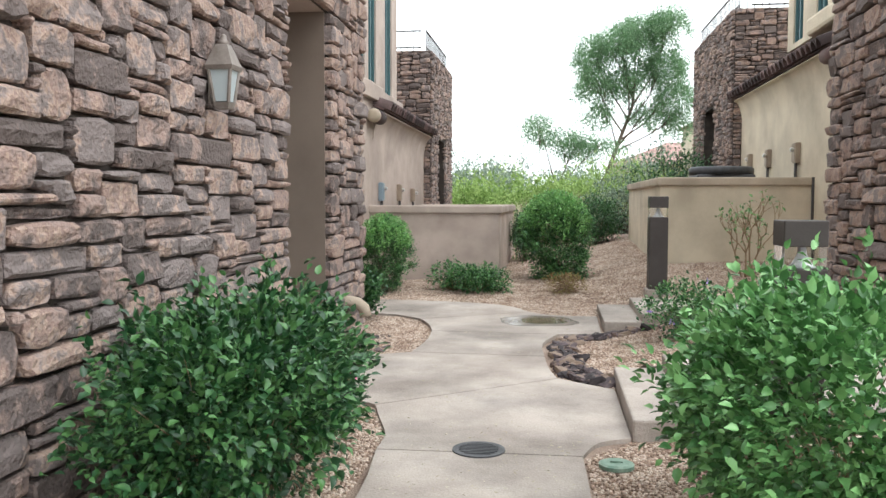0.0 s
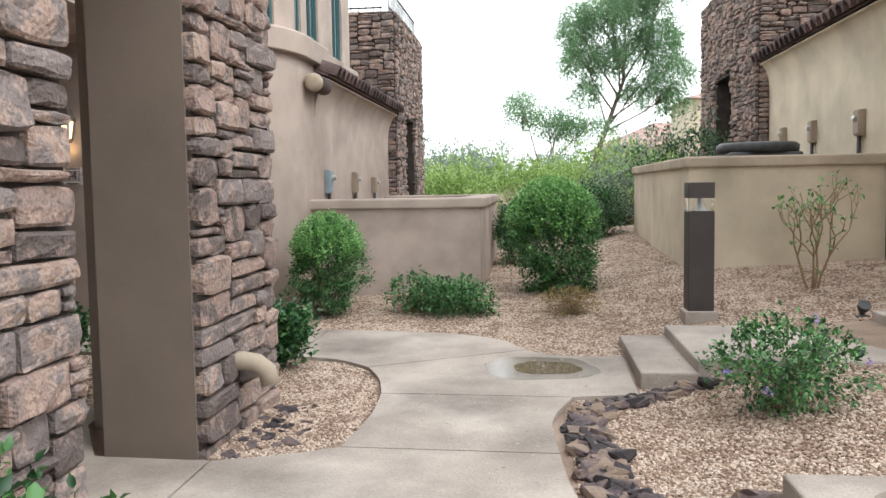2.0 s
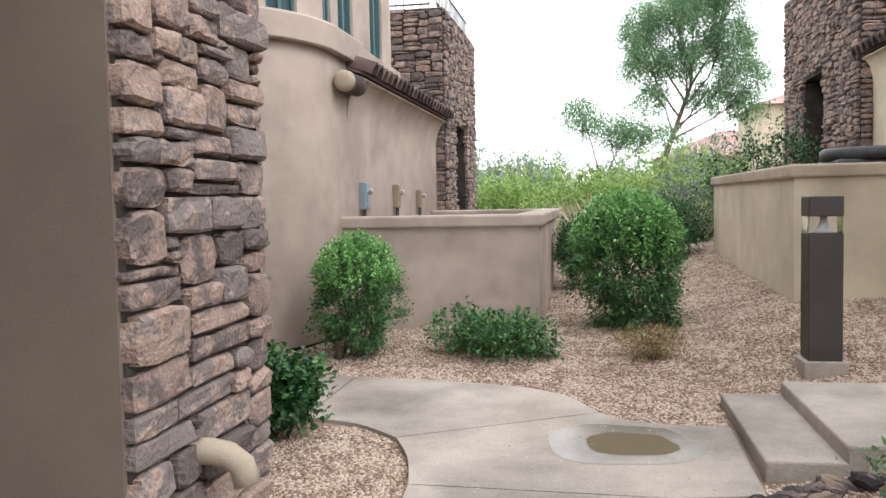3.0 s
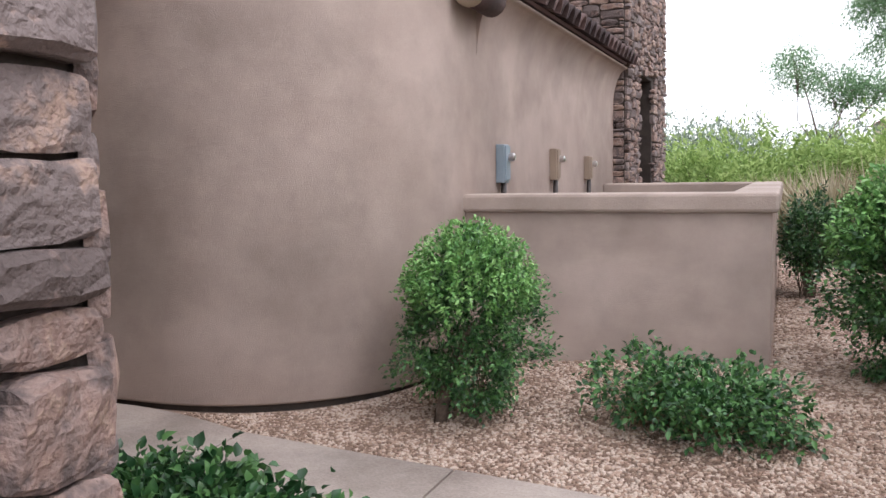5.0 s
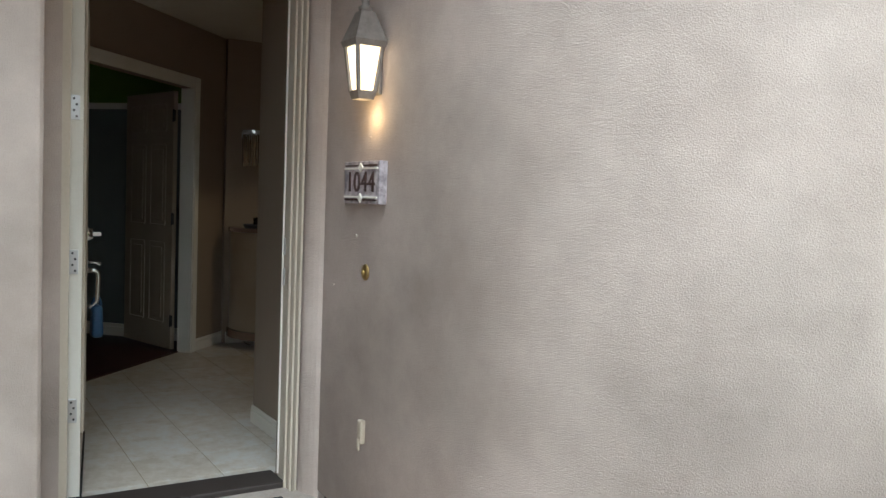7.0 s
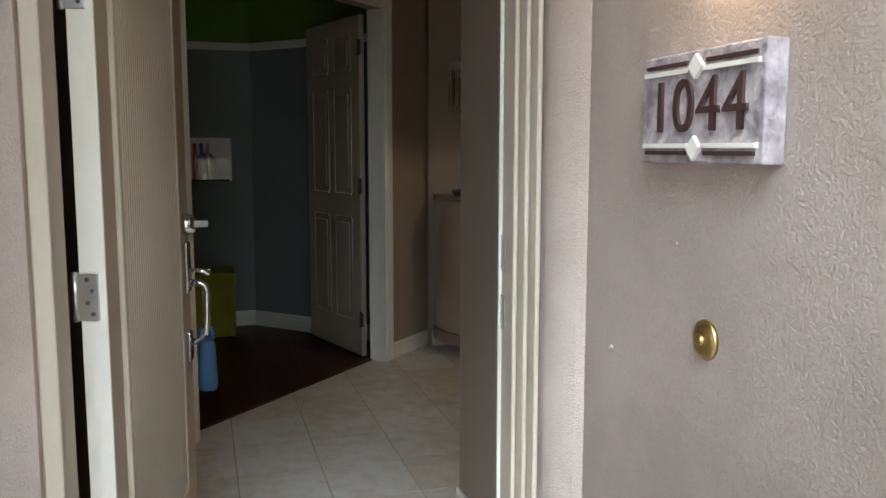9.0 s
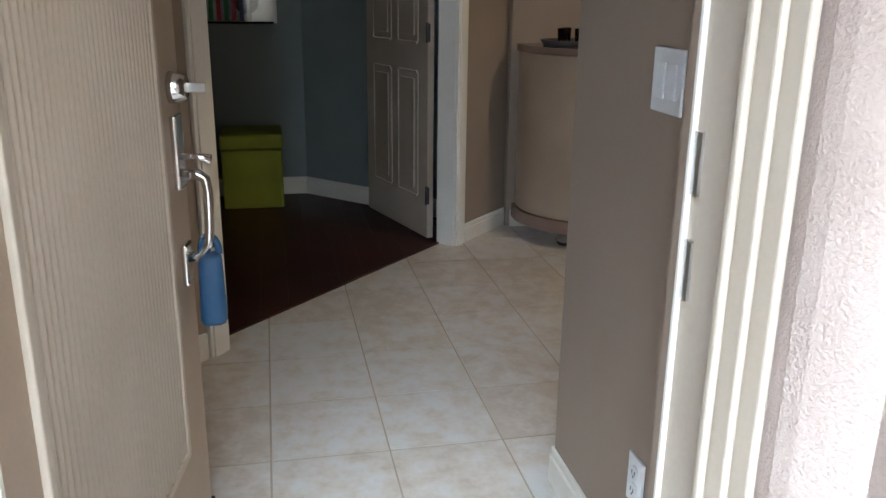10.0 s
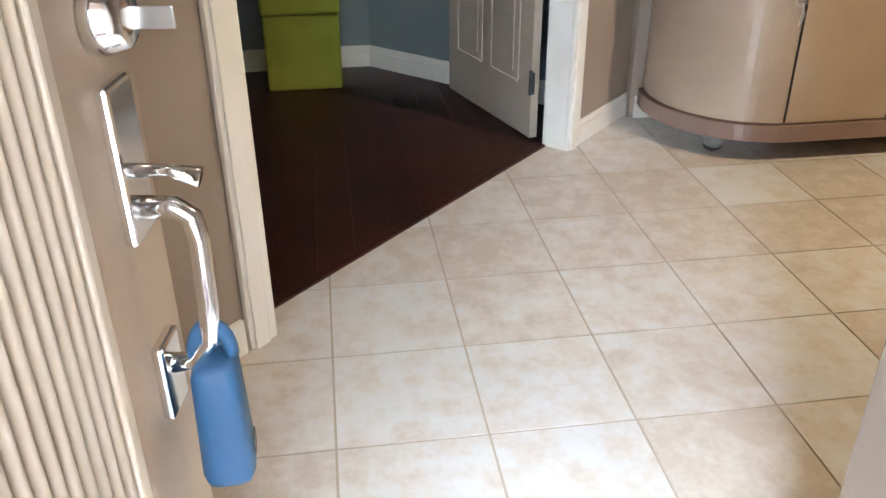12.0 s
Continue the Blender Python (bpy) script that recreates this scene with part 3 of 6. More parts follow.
stone_face(pier, Matrix.Translation((-1.80, 7.71, -0.05)) @ Matrix.Rotation(math.pi, 4, "Z"), 0.8, 2.83, 14, (0, 2, 0, 4))

# ---- entry: door wall, frame and leaf ----
FL = 0.10
entry = thing("door_wall", "taupe stucco entry wall with recessed front door", "wall", kind="structure")
part("wall", prism(bmesh.new(), [(-5.30, 10.10), (-5.10, 10.10), (-5.075, 10.098), (-5.05, 10.104), (-5.022, 10.118), (-5.0, 10.134), (-4.985, 10.152), (-4.985, 10.45), (-5.30, 10.45)], -0.2, 2.78), M_STUCCO, entry)
boxes("wall", [(-5.36, -5.10, 8.4, 9.11, -0.2, 2.78), (-5.30, -5.10, 9.11, 10.10, 2.56, 2.78)], M_STUCCO, entry)
bm = bmesh.new()
add_box(bm, -5.30, -5.13, 9.11, 9.145, 0.05, 2.56, 0.004)
add_box(bm, -5.30, -5.17, 10.08, 10.10, 0.05, 2.56, 0.004)
add_box(bm, -5.30, -5.13, 9.145, 10.08, 2.52, 2.56)
frame_1 = tagged(part("door_frame", bm, M_TRIM), "cream painted wooden front door frame", "door frame", kind="structure")
bm = bmesh.new()
for s, y in ((1, 10.057), (-1, 9.145)):
    for k, (d, w) in enumerate(((0.0, 0.011), (0.0135, 0.011), (0.027, 0.012)) if s > 0 else ((0.0, 0.02),)):
        add_box(bm, -5.17, -5.155 + 0.03 * k, *sorted((y + s * d, y + s * (d + w))), 0.05, 2.58, 0.004)
part("brick_mould", bm, M_TRIM, frame_1)
box("sill_bed", -5.168, -5.09, 9.147, 10.07, -0.05, 0.088, M_CONC, frame_1, 0.004, "pale concrete sill edge")
box("threshold", -5.36, -5.17, 9.147, 10.07, 0.02, 0.112, M_BROWN, frame_1, 0.006, "dark metal threshold")
M_FLOORTILE = material("ceramic_tile", [(0.50, 0.43, 0.35), (0.58, 0.52, 0.45), (0.62, 0.60, 0.57)], 0.3, 15, 50, 0.06, vary="object", stain=0.12, vamt=0.25)
M_GROUT = material("grout", [(0.36, 0.30, 0.22), (0.44, 0.375, 0.285)], 0.9, 8, 90, 0.2)
M_WALL_IN = material("beige_paint", [(0.27, 0.21, 0.16), (0.30, 0.235, 0.18)], 0.8, 2, 160, 0.06)


# ---- leaf and plant builders ----
def leaf_mat(name, dark, mid, light, rough=0.38, through_light=0.16):
    """Leaf blades that also let some light through."""
    m = material(name, [dark, mid, light], rough, 9, 40, 0.0, vary="island", spec=0.5)
    nd, ln = m.node_tree.nodes, m.node_tree.links
    bs = nd["Principled BSDF"]
    tr = nd.new("ShaderNodeBsdfTranslucent")
    ln.new(bs.inputs["Base Color"].links[0].from_socket, tr.inputs["Color"])
    mx = nd.new("ShaderNodeMixShader")
    mx.inputs[0].default_value = through_light
    ln.new(bs.outputs[0], mx.inputs[1])
    ln.new(tr.outputs[0], mx.inputs[2])
    ln.new(mx.outputs[0], nd["Material Output"].inputs["Surface"])
    return m


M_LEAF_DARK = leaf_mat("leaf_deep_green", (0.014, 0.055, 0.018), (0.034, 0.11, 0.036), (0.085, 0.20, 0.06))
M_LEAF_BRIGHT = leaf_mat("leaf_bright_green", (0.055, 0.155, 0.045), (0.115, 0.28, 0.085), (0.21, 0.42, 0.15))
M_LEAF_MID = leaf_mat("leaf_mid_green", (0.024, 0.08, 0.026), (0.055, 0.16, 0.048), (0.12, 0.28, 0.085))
# Lighter lime puts the lit crown top into the sprig colour.
M_LEAF_LIME = leaf_mat("leaf_lit_lime", (0.11, 0.28, 0.075), (0.18, 0.40, 0.11), (0.27, 0.50, 0.16))
M_LEAF_TREE = leaf_mat("leaf_tree", (0.11, 0.21, 0.10), (0.18, 0.31, 0.16), (0.26, 0.41, 0.23), 0.6, 0.5)
M_LEAF_FAR = leaf_mat("leaf_desert", (0.17, 0.27, 0.07), (0.26, 0.38, 0.11), (0.38, 0.50, 0.18), 0.7, 0.45)
M_LEAF_GREY = leaf_mat("leaf_grey_green", (0.14, 0.20, 0.15), (0.22, 0.28, 0.2), (0.30, 0.36, 0.27), 0.7)
M_LEAF_DRY = leaf_mat("leaf_dry", (0.16, 0.10, 0.05), (0.26, 0.16, 0.075), (0.30, 0.27, 0.09), 0.7)
M_STRAW = leaf_mat("straw_blade", (0.34, 0.29, 0.18), (0.45, 0.40, 0.27), (0.55, 0.5, 0.36), 0.8)
M_BARK = material("bark", [(0.07, 0.05, 0.04), (0.14, 0.105, 0.08), (0.2, 0.16, 0.13)], 0.9, 12, 70, 0.6)
M_TWIG = material("pale_twig", [(0.22, 0.15, 0.09), (0.33, 0.24, 0.15)], 0.8, 12, 90, 0.3)
M_PURPLE = plain("purple_petal", (0.32, 0.22, 0.62), 0.6)
M_PINK = plain("magenta_petal", (0.62, 0.03, 0.22), 0.6)


def leaves(centres, normals, size, rng, slim=0.55, droop=0.3, jitter=0.8):
    """Folded pointed leaves: six points and four triangles each, as arrays."""
    n = len(centres)
    c = np.asarray(centres, float)
    d = np.asarray(normals, float) + rng.normal(0, jitter, (n, 3))
    d[:, 2] -= droop * rng.random(n)
    d /= np.linalg.norm(d, axis=1)[:, None] + 1e-9
    up = rng.normal(0, 0.5, (n, 3)) + np.array([0, 0, 1.0])
    s = np.cross(d, up)
    s /= np.linalg.norm(s, axis=1)[:, None] + 1e-9
    w = np.cross(s, d)
    L = size * (0.6 + 0.8 * rng.random(n))[:, None]
    W = L * slim * 0.5
    fold = W * (0.25 + 0.3 * rng.random((n, 1)))
    if len(c) * 8 < 120000 and slim > 0.45:
        pts = [c, c + d * L * 0.22 + s * W * 0.75 + w * fold * 0.8, c + d * L * 0.22 - s * W * 0.75 + w * fold * 0.8, c + d * L * 0.3,
               c + d * L * 0.55 + s * W * 0.85 + w * fold, c + d * L * 0.55 - s * W * 0.85 + w * fold, c + d * L * 0.65 - w * L * 0.03, c + d * L - w * L * 0.14]
        tri = np.array([[0, 1, 3], [0, 3, 2], [3, 1, 4], [3, 4, 6], [3, 6, 5], [3, 5, 2], [6, 4, 7], [6, 7, 5]]).reshape(-1)
    else:
        pts = [c, c + d * L * 0.4 + s * W + w * fold, c + d * L * 0.4 - s * W + w * fold, c + d * L * 0.45, c + d * L - w * L * 0.12]
        tri = np.array([[0, 1, 3], [0, 3, 2], [3, 1, 4], [3, 4, 2]]).reshape(-1)
    verts = np.stack(pts, 1).reshape(-1, 3)
    base = np.arange(n)[:, None] * len(pts)
    faces = (base + tri).reshape(-1, 3)
    return verts, faces


def foliage(name, verts, faces, mat, parent, label=""):
    me = bpy.data.meshes.new(name)
    me.vertices.add(len(verts))
    me.vertices.foreach_set("co", np.asarray(verts, np.float32).ravel())
    me.loops.add(len(faces) * 3)
    me.loops.foreach_set("vertex_index", np.asarray(faces, np.int32).ravel())
    me.polygons.add(len(faces))
    me.polygons.foreach_set("loop_start", np.arange(0, len(faces) * 3, 3, dtype=np.int32))
    me.update(calc_edges=True)
    me.materials.append(mat)
    ob = new(name, me)
    ob.parent = parent
    ob["kind"] = "stuff"
    if label:
        ob["label"] = label
    return ob


def shrub(name, label, loc, rx, ry, h, seed, mat, n_clump=140, per=22, size=0.05, base=0.15, slim=0.6, stem=M_BARK, lump=0.25, shell=0.5, sprigs=0, group="", trunk=0.012, sprig_mat=None, jit=0.8, boxy=1.0):
    """A shrub: stems from the base to leafy clumps in an uneven egg-shaped crown."""
    rng = np.random.default_rng(seed)
    ob = thing(name, label, "shrub", loc, group=group)
    cz, hz = (base + h) / 2, (h - base) / 2
    v = rng.normal(0, 1, (n_clump, 3))
    v /= np.linalg.norm(v, axis=1)[:, None]
    v = np.sign(v) * np.abs(v) ** boxy
    rad = shell + (1 - shell) * rng.random(n_clump) ** 0.6
    lumps = np.array([1 + lump * noise.noise((a[0] * 2.1 + seed, a[1] * 2.1, a[2] * 2.1)) + lump * 0.5 * noise.noise((a[0] * 5 + seed, a[1] * 5, a[2] * 5)) for a in v])
    tip = v * (rad * lumps)[:, None] * np.array([rx, ry, hz]) + np.array([0, 0, cz])
    k = np.repeat(np.arange(n_clump), per)
    spread = size * 1.25
    c = tip[k] + rng.normal(0, spread, (len(k), 3))
    nrm = v[k] + np.array([0, 0, 0.35])
    if sprigs:
        sv = rng.normal(0, 1, (sprigs, 3))
        sv[:, 2] = np.abs(sv[:, 2]) + 0.3
        sv /= np.linalg.norm(sv, axis=1)[:, None]
        st = sv * np.array([rx, ry, hz]) * 0.95 + np.array([0, 0, cz])
        t = rng.random((sprigs, 14))
        pts = st[:, None, :] + t[:, :, None] * (np.array([0, 0, 1.0]) * 0.75 + 0.5 * sv)[:, None, :] * 0.20 * h
        pts = pts.reshape(-1, 3) + rng.normal(0, size * 0.25, (sprigs * 14, 3))
        pn = np.repeat(sv, 14, 0) + rng.normal(0, 0.6, (sprigs * 14, 3))
        # A separate sprig colour paints the brightness of the crown's upper side.
        if sprig_mat:
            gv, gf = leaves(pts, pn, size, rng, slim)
            foliage("new_growth", gv, gf, sprig_mat, ob, "upright outer sprigs, lime ones coloured as lit tops")
        else:
            c = np.concatenate([c, pts])
            nrm = np.concatenate([nrm, pn])
    c[:, 2] = np.maximum(c[:, 2], 0.015)
    verts, faces = leaves(c, nrm, size, rng, slim, 0.3, jit)
    foliage("foliage", verts, faces, mat, ob)
    bm = bmesh.new()
    for i in range(0, n_clump, max(1, n_clump // 34)):
        p = Vector(tip[i])
        b = Vector((rng.normal(0, 0.03), rng.normal(0, 0.03), -0.03))
        mid = b.lerp(p, 0.5) + Vector(rng.normal(0, 0.04, 3)) + Vector((0, 0, 0.08 * h))
        tube(bm, [b, mid, p], [trunk, trunk * 0.6, trunk * 0.25], 5)
    part("branchwork", bm, stem, ob)
    return ob


def blossoms(parent, pts, mat, size=0.018, n=6, seed=1):
    """Small clustered flowers of several petals each."""
    rng = np.random.default_rng(seed)
    c = np.repeat(np.asarray(pts, float), n * 3, 0)
    c = c + rng.normal(0, size * 0.7, c.shape)
    verts, faces = leaves(c, rng.normal(0, 1, c.shape) + np.array([0, -0.4, 0.6]), size, rng, 0.9)
    foliage("blossom", verts, faces, mat, parent, "small clustered blossoms")


# ---- planting ----
def at(x, y, dz=0.0):
    return (x, y, ground_z(x, y) + dz)


shrub("bush", "dense deep-green bush with bare inner twigs by the stone wall", at(-1.27, 3.2), 0.47, 0.95, 0.90, 3, M_LEAF_DARK, 420, 34, 0.041, 0.1, 0.66, M_TWIG, 0.38, 0.4, 16, trunk=0.006, jit=0.65)
b = shrub("bush", "deep-green bush with one magenta bloom beside the path", at(-1.44, 4.3), 0.32, 0.46, 0.62, 5, M_LEAF_DARK, 230, 34, 0.037, 0.05, 0.62, M_TWIG, 0.3, 0.4, 10, trunk=0.005)
blossoms(b, [(0.36, -0.05, 0.40), (0.38, -0.02, 0.37)], M_PINK, 0.024, 4)
shrub("bush", "large rounded bright-green leafy bush", at(1.05, 3.05), 0.61, 0.72, 0.90, 7, M_LEAF_BRIGHT, 520, 28, 0.043, 0.05, 0.66, M_TWIG, 0.16, 0.6, 10, trunk=0.006, jit=0.6, boxy=0.85)
b = shrub("clipped_shrub", "rounded shrub on a short dark trunk by the screen wall", at(-2.17, 10.55), 0.31, 0.32, 0.84, 9, M_LEAF_MID, 230, 72, 0.026, 0.08, 0.55, M_BARK, 0.7, 0.55, 520, trunk=0.003, sprig_mat=M_LEAF_LIME, boxy=0.85)
part("trunk", tube(bmesh.new(), [(-0.15, -0.1, -0.05), (-0.11, -0.08, 0.17), (0.0, 0.0, 0.5)], [0.036, 0.03, 0.015], 8), M_BARK, b, "dark leaning trunk", True)
shrub("low_shrub", "sprawling low green shrub on gravel", at(-0.98, 10.55), 0.42, 0.36, 0.30, 11, M_LEAF_MID, 170, 22, 0.034, 0.0, 0.62, M_TWIG, 0.4, 0.3, 14, trunk=0.004)
shrub("low_shrub", "thin straggling green shrub beside the wall", at(-1.32, 10.62), 0.26, 0.26, 0.34, 12, M_LEAF_MID, 60, 14, 0.034, 0.02, 0.62, M_TWIG, 0.5, 0.3, 16, trunk=0.004)
shrub("clipped_shrub", "rounded bright-topped green shrub on gravel", at(0.02, 11.55), 0.44, 0.42, 1.0, 13, M_LEAF_MID, 300, 60, 0.034, 0.0, 0.55, M_BARK, 0.42, 0.6, 620, trunk=0.005, sprig_mat=M_LEAF_LIME, boxy=0.85)
shrub("dry_shrub", "small brownish half-dry shrub", at(0.12, 10.4), 0.26, 0.22, 0.22, 15, M_LEAF_DRY, 90, 16, 0.026, 0.0, 0.4, M_TWIG, 0.7, 0.2, 46, trunk=0.003, sprig_mat=M_LEAF_DRY)
shrub("shrub", "small upright green shrub behind the wall corner", at(-0.5, 14.3), 0.22, 0.3, 0.85, 16, M_LEAF_DARK, 160, 26, 0.04, 0.2, 0.5, M_BARK, 0.2, 0.4, 4, trunk=0.006)
b = shrub("flowering_shrub", "low spreading shrub with small purple flowers", at(1.14, 7.2), 0.38, 0.38, 0.40, 17, M_LEAF_MID, 110, 20, 0.032, 0.0, 0.6, M_TWIG, 0.6, 0.2, 60, trunk=0.004)
blossoms(b, [(-0.35, -0.2, 0.24), (0.1, -0.3, 0.38), (0.33, -0.22, 0.3), (0.15, 0.0, 0.48), (-0.2, -0.35, 0.18)], M_PURPLE, 0.013, 5)
shrub("hedge_plant", "glossy dark-green clipped hedge plant beside the pier", at(-2.26, 8.42, 0.02), 0.50, 0.24, 0.45, 19, M_LEAF_DARK, 380, 30, 0.038, 0.06, 0.75, M_BARK, 0.12, 0.5, 0, trunk=0.006)
shrub("hedge_plant", "glossy dark-green clipped hedge plant in the court", at(-3.9, 8.45, 0.02), 0.42, 0.26, 0.40, 21, M_LEAF_DARK, 220, 26, 0.04, 0.06, 0.75, M_BARK, 0.12, 0.5, 0, trunk=0.006)
shrub("shrub", "dark rounded shrub beyond the screen wall", at(0.85, 16.6), 0.45, 0.6, 0.95, 23, M_LEAF_DARK, 220, 26, 0.045, 0.03, 0.5, M_BARK, 0.2, 0.4, 4, trunk=0.006)


def twig_shrub(loc):
    """A sparse shrub of bare branching stems with a few leaves."""
    ob = thing("sparse_shrub", "sparse bare-twigged shrub with a few pale green leaves", "shrub", loc)
    rng = random.Random(4)
    bm = bmesh.new()
    tips = []

    def grow(p, d, L, r, depth):
        q = p + d * L
        mid = p.lerp(q, 0.5) + Vector((rng.uniform(-1, 1), rng.uniform(-1, 1), 0)) * 0.02
        tube(bm, [p, mid, q], [r, r * 0.85, r * 0.7], 5)
        if depth == 0:
            tips.append((q, d))
            return
        for _ in range(rng.choice((2, 2, 3))):
            nd = (d + Vector((rng.uniform(-0.7, 0.7), rng.uniform(-0.7, 0.7), rng.uniform(-0.15, 0.4)))).normalized()
            grow(q, nd, L * rng.uniform(0.65, 0.95), r * 0.66, depth - 1)
        tips.append((mid, d))

    for s in ((-0.25, 0.05), (0.1, 0.1), (0.25, -0.1), (-0.05, -0.2)):
        grow(Vector((s[0] * 0.15, s[1] * 0.15, -0.02)), Vector((s[0], s[1], 0.9)).normalized(), 0.33, 0.014, 3)
    part("branchwork", bm, M_TWIG, ob)
    nr = np.random.default_rng(4)
    c = np.repeat(np.array([t[0][:] for t in tips]), 3, 0) + nr.normal(0, 0.02, (len(tips) * 3, 3))
    c = c[nr.random(len(c)) < 0.7]
    v, f = leaves(c, nr.normal(0, 1, c.shape) + np.array([0, 0, 0.8]), 0.05, nr, 0.5)
    foliage("foliage", v, f, M_LEAF_BRIGHT, ob)
    return ob


twig_shrub(at(2.32, 10.5))


# ---- tree, desert scrub and distance ----
def tree(name, label, loc, seed, height, lean, mat, crown, n_tip=520, per=46, size=0.07, r0=0.13, droop=0.5, line=None):
    """Leaning trunk, forking limbs and a wispy crown of many small leaves. crown: list of (x, y, z, rx, ry, rz)."""
    rng = np.random.default_rng(seed)
    ob = thing(name, label, "tree", loc)
    bm = bmesh.new()
    fork = Vector((lean * 0.35, 0, height * 0.30))
    big = max(crown, key=lambda q: q[2])
    lead = [Vector((0, 0, -0.3)), Vector((lean * 0.08, 0.02, height * 0.12)), fork, fork.lerp(Vector(big[:3]), 0.45) + Vector((0.22 * lean, 0.1, -0.1)), Vector(big[:3])]
    if line:
        lead = [Vector(p) for p in line]
        fork = lead[2]
    tube(bm, lead, [r0, r0 * 0.85, r0 * 0.68, r0 * 0.42, r0 * 0.08], 9)
    cs, ns = [], []
    total = sum(c[3] * c[4] * c[5] for c in crown)
    for (x, y, z, rx, ry, rz) in crown:
        top = Vector((x, y, z))
        root = lead[2].lerp(lead[3], min(1.0, max(0.0, (z - fork.z - 1.0) / (height * 0.4))))
        mid = root.lerp(top, 0.5) + Vector(rng.normal(0, 0.15, 3)) + Vector((0, 0, -0.12))
        tube(bm, [root, mid, top], [r0 * 0.3, r0 * 0.17, r0 * 0.05], 7)
        k = max(12, int(n_tip * (rx * ry * rz) / total))
        u = rng.normal(0, 1, (k, 3))
        u /= np.linalg.norm(u, axis=1)[:, None]
        tips = u * (0.35 + 0.75 * rng.random(k) ** 0.7)[:, None] * np.array([rx, ry, rz]) + np.array([x, y, z])
        for i in range(0, k, max(1, k // 16)):
            p = Vector(tips[i])
            s = mid.lerp(top, rng.random())
            tube(bm, [s, s.lerp(p, 0.5) + Vector((0, 0, 0.1)), p], [r0 * 0.09, r0 * 0.06, r0 * 0.02], 5)
        j = np.repeat(np.arange(k), per)
        run = rng.random((len(j), 1))
        out = u[j] * np.array([1, 1, 0.2])
        c = tips[j] + rng.normal(0, 0.1, (len(j), 3)) + run * (out * 0.28 + np.array([0, 0, -droop]))
        cs.append(c)
        ns.append(out + np.array([0, 0, -0.8 * droop]))
    part("trunk", bm, M_BARK, ob, smooth=True)
    v, f = leaves(np.concatenate(cs), np.concatenate(ns), size, rng, 0.34)
    foliage("crown", v, f, mat, ob, "wispy crown of fine drooping leaves")
    return ob


tree("desert_tree", "tall leaning desert tree with airy green crown", (1.3, 30.0, -1.35), 5, 9.5, 2.0, M_LEAF_TREE,
     [(0.1, 0.0, 7.0, 0.6, 0.8, 0.6), (-0.1, 0.3, 8.0, 0.5, 0.8, 0.6), (0.9, -0.2, 8.3, 0.7, 0.9, 0.6), (1.7, 0.2, 8.8, 0.7, 0.9, 0.5), (2.6, 0.0, 9.0, 0.6, 0.8, 0.5), (2.5, 0.3, 7.6, 0.7, 0.9, 0.7), (1.2, 0.1, 7.0, 0.6, 0.8, 0.5), (2.8, -0.1, 6.4, 0.6, 0.8, 0.5), (1.9, 0.2, 5.9, 0.55, 0.7, 0.35), (0.2, 0.1, 5.9, 0.45, 0.7, 0.4), (3.0, 0.1, 5.6, 0.4, 0.6, 0.45)], 1500, 44, 0.085, 0.12, 0.5,
     [(0, 0, -0.3), (0.3, 0, 2.9), (0.75, 0, 4.2), (1.4, 0.1, 6.0), (1.5, 0.1, 8.4)])
tree("desert_tree", "small spreading desert tree with dark trunk", (1.2, 28.0, -1.2), 8, 4.4, -0.9, M_LEAF_TREE,
     [(-1.7, 0, 5.0, 0.55, 0.8, 0.4), (-1.0, 0.2, 4.6, 0.6, 0.8, 0.4), (0.3, 0, 4.35, 0.7, 0.7, 0.3), (-0.4, 0.1, 4.4, 0.5, 0.7, 0.35)], 330, 32, 0.08, 0.07, 0.25)


def scrub_mesh(seed, rx, h, n, per, size, mat, slim=0.35):
    proto = shrub("desert_shrub", "airy desert scrub with fine foliage", (0, 0, 0), rx, rx, h, seed, mat, n, per, size, 0.05, slim, M_BARK, 0.45, 0.3, 24, trunk=0.02)
    return proto


protos = [scrub_mesh(41, 1.3, 2.3, 150, 34, 0.13, M_LEAF_FAR), scrub_mesh(42, 1.6, 2.0, 150, 34, 0.13, M_LEAF_FAR), scrub_mesh(43, 1.4, 2.6, 150, 34, 0.13, M_LEAF_GREY)]
rs = random.Random(12)
spots = []
for row, (yy, z_extra, count, x0, x1) in enumerate(((24.5, 0.0, 11, -6.5, 2.6), (29.5, 0.2, 10, -10, 12), (36, 0.6, 12, -18, 18), (46, 1.2, 14, -26, 26), (60, 2.0, 16, -40, 40))):
    for i in range(count):
        spots.append((x0 + (x1 - x0) * (i + rs.random() * 0.8) / count, yy + rs.uniform(-1.5, 1.5), row))
for i, (x, y, row) in enumerate(spots):
    src = protos[2] if row >= 3 and rs.random() < 0.7 else protos[rs.randint(0, 1)]
    m = pose(x, y, ground_z(x, y), 0, 0, rs.uniform(0, 360))
    if i < 3:
        src = protos[i]
        src.matrix_basis = m
        s = 1.0
    else:
        s = rs.uniform(0.8, 1.25) * (1 + 0.22 * max(0, row - 1))
        src = copy_thing(src, m)
    src.scale = (s, s, s)
    src["group"] = "desert scrub beyond the path"

for x, y, k in ((-7.2, 52, 1.7), (-5.4, 49, 1.8), (-3.4, 53, 1.7), (-9.5, 55, 1.8)):
    far = copy_thing(protos[2], pose(x, y, ground_z(x, y), 0, 0, 40 * x))
    far.scale = (k, k, k)


